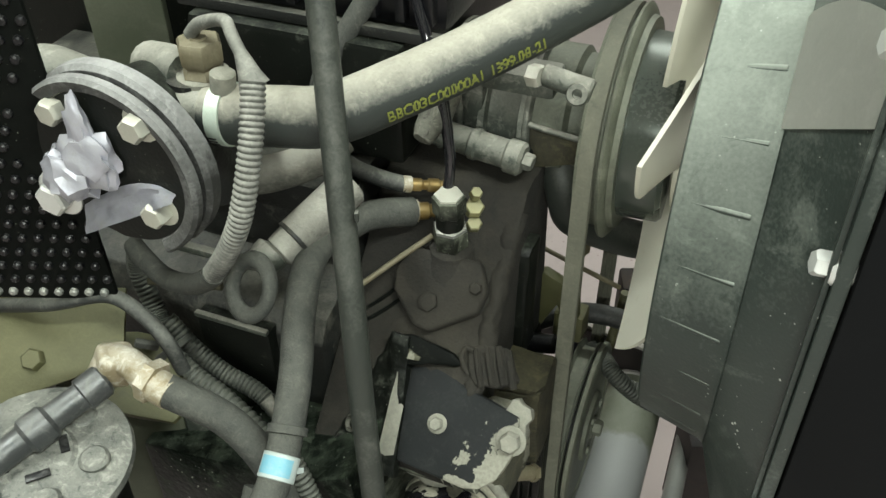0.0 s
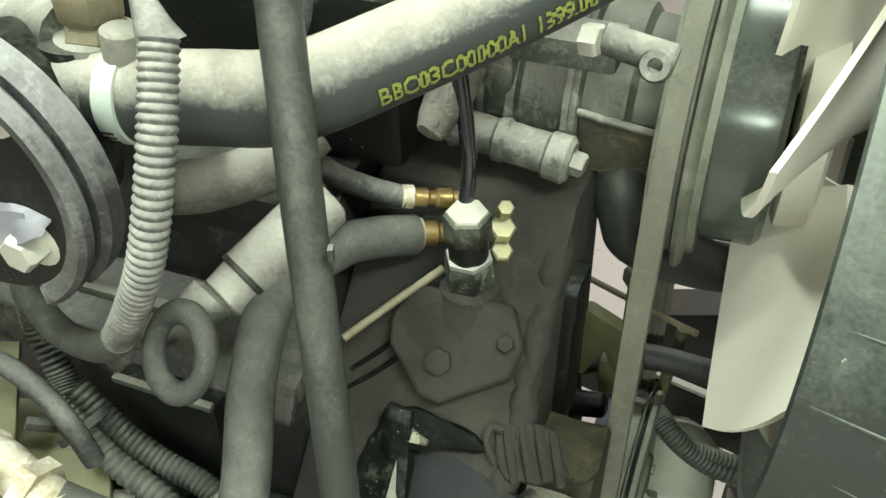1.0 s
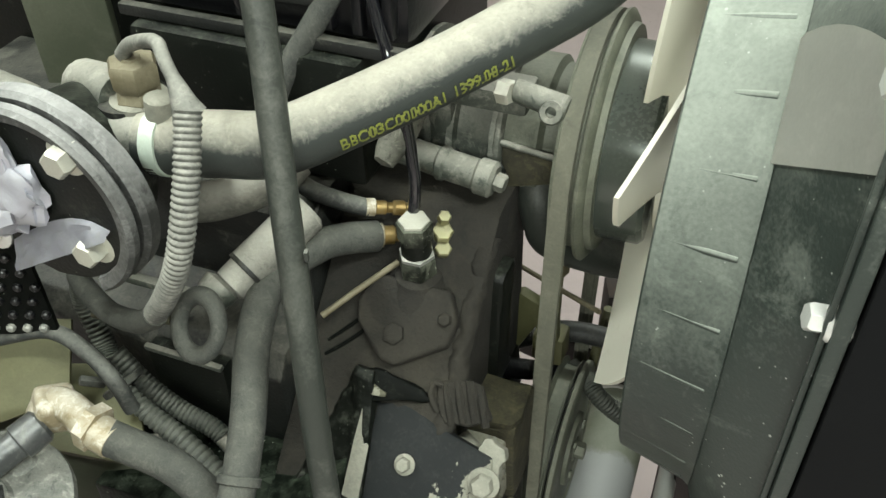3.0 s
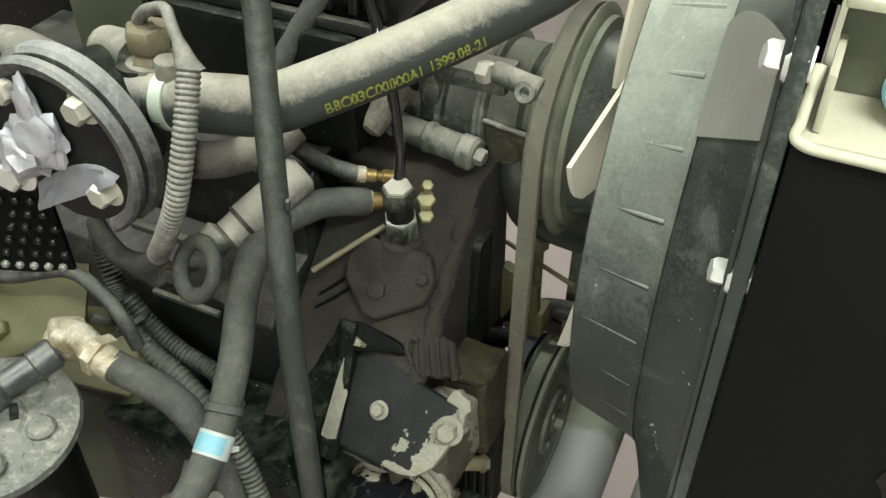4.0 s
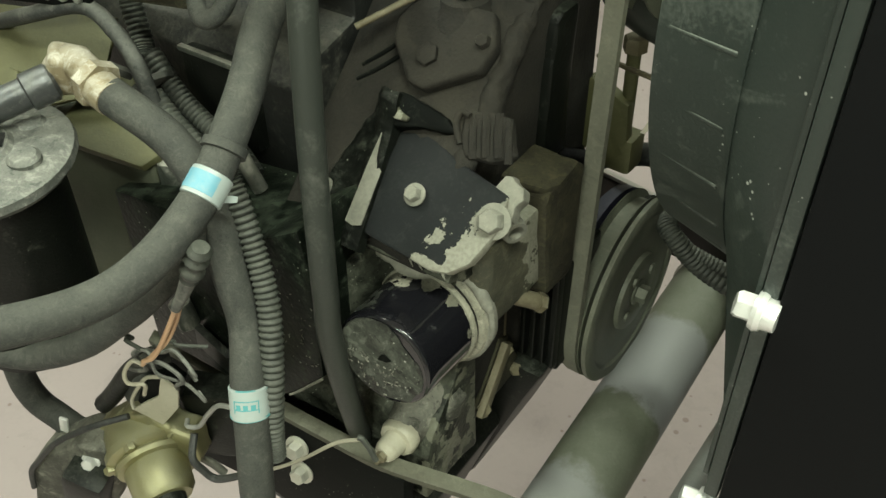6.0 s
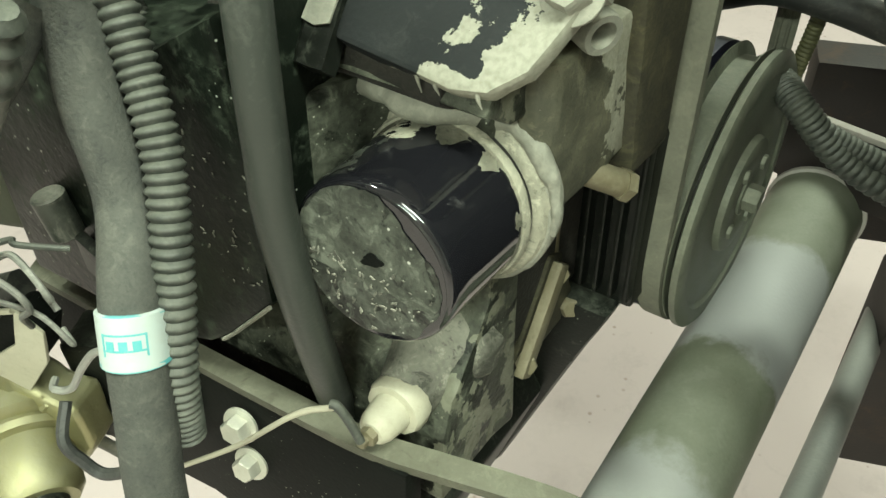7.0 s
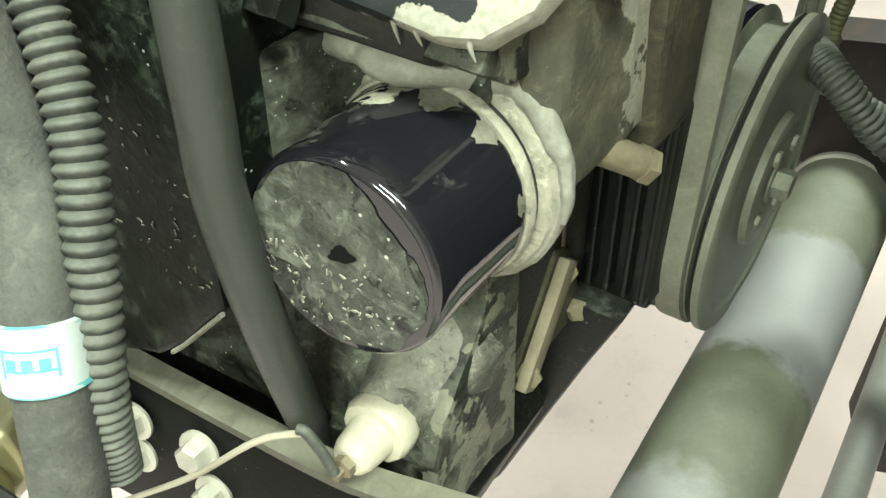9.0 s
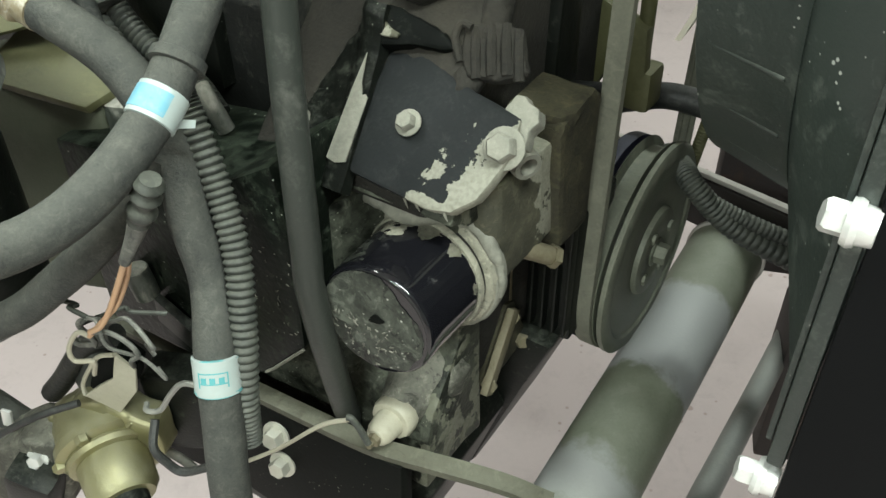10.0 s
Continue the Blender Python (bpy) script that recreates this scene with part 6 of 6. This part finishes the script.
# ---- fuel filter head, elbow, brackets ----
def fuel_filter():
    c = Vector((-0.425, 0.655, 1.15))
    f = thing("fuel_filter", "black fuel filter with a dusty cast head and brass elbow", "fuel filter", (c.x, c.y, 0.86))
    m = frame_to(c, c + Vector((0.05, -0.06, 1)))
    part("canister", turned([(0.0, -0.27), (0.06, -0.27), (0.078, -0.25), (0.082, -0.02), (0.086, -0.006)], m, 40), M_DARK, f)
    part("head", roughen(turned([(0.086, -0.008), (0.100, -0.006), (0.104, 0.0), (0.102, 0.008), (0.07, 0.014), (0.045, 0.014), (0.04, 0.018), (0.0, 0.018)], m, 48), 0.001, 60), M_CAP, f, "dusty cast filter head")
    a, b = Vector((-0.362, 0.735, 1.206)), Vector((-0.50, 0.585, 1.17))
    part("head_tube", turned([(0.016, 0.0), (0.020, 0.004), (0.020, 0.03), (0.0165, 0.032), (0.0165, 0.07), (0.022, 0.075), (0.022, 0.10), (0.0165, 0.105), (0.0165, 0.20)], frame_to(a, b), 22), M_TUBE, f, "dull steel tube across the head")
    for k in range(6):
        q = c + Vector((0.066 * math.cos(k * 1.05), 0.066 * math.sin(k * 1.05), 0.011))
        part("lobe", turned([(0.017, -0.004), (0.017, 0.003), (0.013, 0.007), (0.0, 0.008)], frame_to(q, q + Vector((0.05, -0.06, 1))), 18), M_CAP, f)
    for k in range(4):
        a = 0.5 + k * 1.57
        q = c + Vector((0.032 * math.cos(a), 0.032 * math.sin(a), 0.0185))
        part("slot", block(Matrix.Translation(q) @ pose(0, 0, 0, 3, 3, math.degrees(a) + 90), (0.026, 0.010, 0.003), 0.001), M_MESH, f)
    part("elbow", sweep([(-0.372, 0.742, 1.195), (-0.358, 0.752, 1.215), (-0.335, 0.745, 1.222), (-0.305, 0.722, 1.218), (-0.278, 0.708, 1.211)], lambda u: 0.0182 + 0.0012 * math.sin(9 * u), 26, 20), M_BRONZE, f, "worn pale brass elbow")
    bm = block(frame_to((-0.366, 0.748, 1.188), (-0.345, 0.752, 1.236)) @ pose(0, 0, 0.026, 0, 0, 20), (0.042, 0.040, 0.044), 0.011, None, 4)
    part("elbow_block", roughen(bm, 0.0006, 60, 1), M_BRONZE, f, "worn square corner of the elbow")
    part("elbow_collar", turned([(0.018, 0), (0.0255, 0.002), (0.0255, 0.016), (0.018, 0.018)], frame_to((-0.310, 0.726, 1.219), (-0.285, 0.713, 1.2135)), 6), M_BRONZE, f)
    return f


fuel_filter()


def filter_bracket():
    b = thing("filter_bracket", "olive dusty sheet bracket with bolts behind the fuel filter", "bracket", (-0.40, 0.85, 0.9))
    part("top_sheet", extruded([(-0.10, -0.09), (0.09, -0.02), (0.085, 0.075), (-0.10, 0.075)], frame_to((-0.48, 0.85, 1.14), (-0.48, 0.80, 1.20)) @ pose(0, 0, 0, 0, 0, -90), 0.006, 0.002), M_OLIVE, b)
    hex_bolt((-0.505, 0.835, 1.125), (0, -0.6, 0.8), 0.026, b, M_OLIVE)
    part("block", roughen(span((-0.500, 0.800, 0.80), (-0.318, 0.90, 1.075), 0.010), 0.003, 40, 3), M_GREEN, b, "grey-green cast block")
    top = [(-0.075, -0.060), (0.060, -0.050), (0.072, -0.020), (0.058, 0.005), (0.030, 0.020), (-0.020, 0.060), (-0.075, 0.050)]
    part("shelf", roughen(extruded(top, pose(-0.372, 0.845, 1.082, 18, 6, -12), 0.012, 0.003), 0.002, 50, 2), M_OLIVE, b, "olive painted shelf")
    part("lug", roughen(span((-0.318, 0.795, 0.985), (-0.288, 0.835, 1.068), 0.010), 0.005, 50, 3), M_ALU, b, "pale cast lug")
    part("clip", sweep([(-0.26, 0.79, 1.02), (-0.25, 0.775, 1.0), (-0.255, 0.77, 0.97), (-0.26, 0.78, 0.95)], 0.009, 12, 10), M_ALU, b)
    part("clip", sweep([(-0.205, 0.80, 1.10), (-0.19, 0.79, 1.085), (-0.18, 0.79, 1.06)], 0.009, 10, 10), M_ALU, b)
    part("stub", rod((-0.34, 0.86, 1.245), (-0.245, 0.845, 1.25), 0.0055), M_RUSTTOP, b)
    return b


filter_bracket()


def lift_pump():
    c = Vector((-0.333, 0.655, 0.698))
    p = thing("fuel_lift_pump", "yellow zinc plated fuel lift pump with a pale connector", "pump", c)
    out = (Vector((-0.286, 0.6, 0.676)) - Vector((-0.381, 0.7, 0.718))).normalized()
    m = frame_to(c, c + out)
    part("body", roughen(turned([(0.030, -0.060), (0.044, -0.055), (0.050, -0.040), (0.052, -0.012)], m, 40), 0.002, 30), M_PUMP, p)
    plate = [(-0.440, 0.662), (-0.436, 0.690), (-0.405, 0.724), (-0.372, 0.750), (-0.354, 0.768), (-0.323, 0.772), (-0.299, 0.752), (-0.268, 0.744), (-0.266, 0.690), (-0.300, 0.640), (-0.380, 0.620)]
    part("back_plate", roughen(extruded(plate, Matrix.Translation((0, 0.700, 0)) @ XZ, 0.040, 0.010, 3), 0.002, 40, 2), M_PUMP, p, "dusty yellow cast neck and mounting plate")
    part("rim", turned([(0.050, -0.014), (0.057, -0.012), (0.058, 0.0), (0.054, 0.004), (0.048, 0.006), (0.050, 0.010), (0.048, 0.016), (0.040, 0.018)], m, 40), M_PUMP, p)
    part("cup", turned([(0.040, 0.016), (0.041, 0.022), (0.039, 0.060), (0.032, 0.070), (0.0, 0.071)], m, 36), M_PUMP, p, "shiny yellow cup")
    part("dark_nose", turned([(0.024, 0.068), (0.022, 0.095), (0.0, 0.095)], m, 24), M_DARK, p)
    part("outlet", turned([(0.018, 0.095), (0.018, 0.12), (0.012, 0.125)], m, 8), M_WBOLT, p)
    for k in range(6):
        a = k * math.pi / 3 + 0.4
        hex_bolt(m @ Vector((0.054 * math.cos(a), 0.054 * math.sin(a), 0.001)), out, 0.014, p, M_PUMP, washer=False)
    # pale sheet folded round a dark opening
    m2 = Matrix.Translation((0, 0.662, 0)) @ XZ
    part("connector", roughen(extruded([(-0.283, 0.858), (-0.264, 0.838), (-0.272, 0.803), (-0.302, 0.762), (-0.340, 0.780), (-0.318, 0.800), (-0.296, 0.818)], m2, 0.004, 0.001), 0.001, 50, 1), M_PLUG, p, "pale folded sheet connector")
    part("connector_side", sweep([(-0.283, 0.658, 0.858), (-0.306, 0.662, 0.846), (-0.322, 0.664, 0.826), (-0.341, 0.664, 0.794), (-0.340, 0.660, 0.780)], 0.0026, 20, 8), M_PLUG, p)
    # black solid stands in for the shade inside the open connector
    part("connector_mouth", roughen(extruded([(-0.286, 0.850), (-0.270, 0.832), (-0.280, 0.800), (-0.306, 0.770), (-0.338, 0.786), (-0.322, 0.820), (-0.304, 0.842)], Matrix.Translation((0, 0.692, 0)) @ XZ, 0.026, 0.004), 0.001, 50, 1), M_PAN, p)
    part("connector_base", roughen(extruded([(-0.300, 0.775), (-0.226, 0.785), (-0.230, 0.665), (-0.300, 0.650)], Matrix.Translation((0, 0.745, 0)) @ XZ, 0.045, 0.006), 0.002, 40, 2), M_DARK, p)
    part("boot", roughen(turned([(0.016, 0), (0.020, 0.010), (0.015, 0.050), (0.018, 0.060), (0.009, 0.085)], frame_to((-0.362, 0.700, 0.752), (-0.318, 0.690, 0.850)), 20), 0.001, 50), M_CORR2, p, "grimy rubber boot")
    bm = extruded([(-0.520, 0.640), (-0.490, 0.672), (-0.425, 0.716), (-0.385, 0.716), (-0.370, 0.690), (-0.395, 0.600), (-0.450, 0.540), (-0.545, 0.540)], Matrix.Translation((0, 0.690, 0)) @ XZ, 0.060, 0.010, 3)
    part("mount", roughen(bm, 0.003, 40, 2), M_CASTING, p, "dusty grey mounting block")
    hex_bolt((-0.409, 0.629, 0.689), (0.1, -0.95, 0.3), 0.016, p, M_WBOLT)
    part("lead", sweep([(-0.522, 0.622, 0.600), (-0.512, 0.622, 0.640), (-0.492, 0.622, 0.668), (-0.448, 0.622, 0.722), (-0.396, 0.624, 0.763), (-0.367, 0.628, 0.780), (-0.333, 0.640, 0.791)], 0.0042, 40, 10), M_BLACKHOSE, p, "black lead over the mounting block")
    part("mount_arm", block(pose(-0.43, 0.63, 0.62, 10, 20, 0), (0.06, 0.05, 0.14), 0.012), M_DARK, p)
    part("lever", sweep([(-0.297, 0.7, 0.645), (-0.278, 0.7, 0.634), (-0.263, 0.7, 0.618)], 0.006, 14, 10), M_ALU, p)
    return p


lift_pump()


def harness():
    h = thing("loose_wiring", "loose dusty wires with an orange copper lead", "wiring", (-0.25, 0.63, 0.95))
    part("lug", sweep([(-0.138, 0.592, 1.145), (-0.147, 0.593, 1.126), (-0.160, 0.594, 1.100)], lambda u: 0.0105 - 0.002 * math.cos(20 * u), 20, 12), M_CORR2, h)
    part("sleeve", sweep([(-0.160, 0.594, 1.100), (-0.172, 0.595, 1.077), (-0.186, 0.596, 1.052)], lambda u: 0.0085 - 0.0035 * u, 10, 10), M_CORR, h)
    part("copper_lead", sweep([(-0.186, 0.596, 1.052), (-0.206, 0.600, 1.014), (-0.224, 0.602, 0.981), (-0.237, 0.602, 0.962), (-0.252, 0.604, 0.950)], 0.0028, 22, 10), M_COPPER, h, "pale orange copper lead")
    part("copper_lead", sweep([(-0.184, 0.598, 1.050), (-0.197, 0.606, 1.024), (-0.215, 0.606, 0.990), (-0.234, 0.604, 0.968), (-0.256, 0.606, 0.942)], 0.0026, 22, 10), M_COPPER, h, "pale orange copper lead")
    part("clip", sweep([(-0.299, 0.69, 0.852), (-0.343, 0.69, 0.826), (-0.391, 0.69, 0.761), (-0.415, 0.69, 0.732)], 0.013, 20, 10), M_BLOCK, h, "black cable clip")
    part("rear_stub", rod((-0.292, 0.74, 0.905), (-0.284, 0.74, 0.866), 0.014), M_ALU, h)
    part("rear_lug", roughen(block(Matrix.Translation((-0.257, 0.74, 0.829)) @ pose(0, 0, 0, 15, 25, -20), (0.06, 0.012, 0.075), 0.004), 0.002, 50), M_DARK, h)
    rng = random.Random(3)
    for k in range(5):
        pts = [(-0.255, 0.610, 0.962)]
        for _ in range(5):
            x, y, z = pts[-1]
            pts.append((x + rng.uniform(-0.03, 0.03), y + rng.uniform(-0.01, 0.015), z + rng.uniform(-0.03, 0.008)))
        part("wire", sweep(pts, 0.0028 - 0.0002 * k, 30, 8), M_CORR2 if k % 2 else M_CORR, h)
    part("wire", sweep([(-0.256, 0.606, 0.942), (-0.272, 0.61, 0.939), (-0.288, 0.61, 0.915), (-0.287, 0.61, 0.898), (-0.268, 0.612, 0.899), (-0.280, 0.62, 0.870)], 0.0025, 30, 8), M_WIRE, h)
    part("wire", sweep([(-0.252, 0.604, 0.950), (-0.237, 0.61, 0.946), (-0.220, 0.61, 0.935), (-0.216, 0.612, 0.919), (-0.228, 0.615, 0.906), (-0.240, 0.63, 0.880)], 0.0025, 30, 8), M_CORR, h)
    part("wire", sweep([(-0.240, 0.63, 0.825), (-0.234, 0.62, 0.827), (-0.218, 0.62, 0.832), (-0.201, 0.62, 0.859), (-0.182, 0.62, 0.880), (-0.150, 0.615, 0.883)], 0.0030, 30, 8), M_STEEL, h)
    part("wire", sweep([(-0.228, 0.62, 0.815), (-0.224, 0.60, 0.795), (-0.214, 0.60, 0.774), (-0.199, 0.60, 0.763), (-0.169, 0.60, 0.779), (-0.14, 0.60, 0.80)], 0.0048, 30, 8), M_BLACKHOSE, h)
    return h


harness()
SUCTION = [(-0.56, 0.61, 0.905), (-0.473, 0.605, 0.913), (-0.425, 0.60, 0.920), (-0.379, 0.60, 0.930), (-0.318, 0.60, 0.964), (-0.266, 0.605, 1.008), (-0.229, 0.61, 1.043), (-0.195, 0.63, 1.082), (-0.185, 0.66, 1.11)]
hose("suction_hose", SUCTION, 0.0165, M_HOSE2, "thick dusty black hose under the filter", 40)
fh = hose("feed_hose", [(-0.520, 0.70, 0.87), (-0.526, 0.69, 0.824), (-0.532, 0.69, 0.783), (-0.534, 0.69, 0.738), (-0.524, 0.69, 0.704), (-0.500, 0.69, 0.680), (-0.471, 0.685, 0.666), (-0.44, 0.68, 0.66)], 0.0185, M_HOSE2, "dusty rubber feed hose bent down to the lift pump", 50)
part("tag", roughen(block(pose(-0.470, 0.666, 0.700, 0, 12, 0), (0.013, 0.005, 0.030), 0.002), 0.001, 60), M_WBOLT, fh, "small white tag")

# ---- pipes and frame before the radiator ----
bp = solo("charge_pipe", sweep([(0.372, 1.25, 0.630), (0.305, 1.052, 0.625), (0.236, 0.85, 0.620), (0.146, 0.583, 0.613), (0.08, 0.39, 0.608)], 0.0576, 60, 36, bore=0.9), M_PIPE, "large olive painted steel charge air pipe", "pipe")
part("end_bead", turned([(0.0576, 0), (0.061, 0.002), (0.061, 0.008), (0.0576, 0.010)], frame_to((0.371, 1.246, 0.630), (0.305, 1.052, 0.625)), 36), M_EDGE, bp)
solo("steel_tube", sweep([(0.547, 1.409, 0.411), (0.45, 1.13, 0.457), (0.359, 0.872, 0.504), (0.29, 0.68, 0.53)], 0.019, 30, 20, bore=0.8), M_GREYPIPE, "grey steel tube below the radiator", "pipe")


def beam(a, b, drop, depth, label):
    a, b = Vector(a), Vector(b)
    t = thing("frame_beam", label, "beam", (a + b) / 2)
    length = (b - a).length
    mid = (a + b) / 2
    yaw = math.degrees(math.atan2((b - a).y, (b - a).x))
    tilt = -math.degrees(math.asin((b - a).z / length))
    base = Matrix.Translation(mid) @ pose(0, 0, 0, 0, tilt, yaw)
    part("web", block(base @ pose(0, 0, -drop / 2 - 0.004), (length, depth, drop), 0.003), M_BEAM, t)
    # narrow pale strip laid along the beam's upper edge
    part("pale_edge", block(base, (length, depth * 0.55, 0.008), 0.002), M_EDGE, t, "pale upper edge")
    return t


beam((0.02, 1.49, 0.722), (0.75, 1.0, 0.768), 0.085, 0.022, "rusty black frame beam with a pale upper edge")
solo("cross_beam", span((0.358, 1.43, 0.45), (0.95, 1.50, 0.733), 0.008), M_BEAM, "rusty dark cross beam under the radiator", "beam")
solo("lower_plate", span((0.49, 1.20, 0.22), (0.80, 1.32, 0.52), 0.006), M_BEAM, "dark steel plate under the radiator", "plate")
for ctrl, r, pitch in (([(0.250, 1.115, 0.880), (0.270, 1.085, 0.884), (0.290, 1.055, 0.873), (0.343, 1.05, 0.825), (0.435, 1.05, 0.780), (0.52, 1.05, 0.755)], 0.0150, 0.0066),
                       ([(0.250, 1.12, 0.865), (0.272, 1.09, 0.868), (0.297, 1.06, 0.862), (0.353, 1.052, 0.838), (0.430, 1.05, 0.812), (0.52, 1.05, 0.79)], 0.0105, 0.0055)):
    solo("split_conduit", corrugated(ctrl, r, pitch, 0.12), M_CORR2, "grey corrugated conduit before the frame beam", "conduit", "corrugated conduits")
hose("coolant_hose", [(0.10, 1.13, 0.90), (0.169, 1.12, 0.942), (0.204, 1.12, 0.953), (0.243, 1.11, 0.966), (0.295, 1.10, 0.961), (0.384, 1.08, 0.941), (0.48, 1.06, 0.915)], 0.0165, M_BLACKHOSE, "black rubber coolant hose behind the belt", 50)
solo("threaded_stay", corrugated([(0.305, 1.16, 0.965), (0.297, 1.155, 0.91), (0.288, 1.15, 0.85), (0.280, 1.145, 0.79)], 0.0085, 0.0045, 0.12, 12), M_OLIVE, "thin threaded stay behind the pulley", "stay")
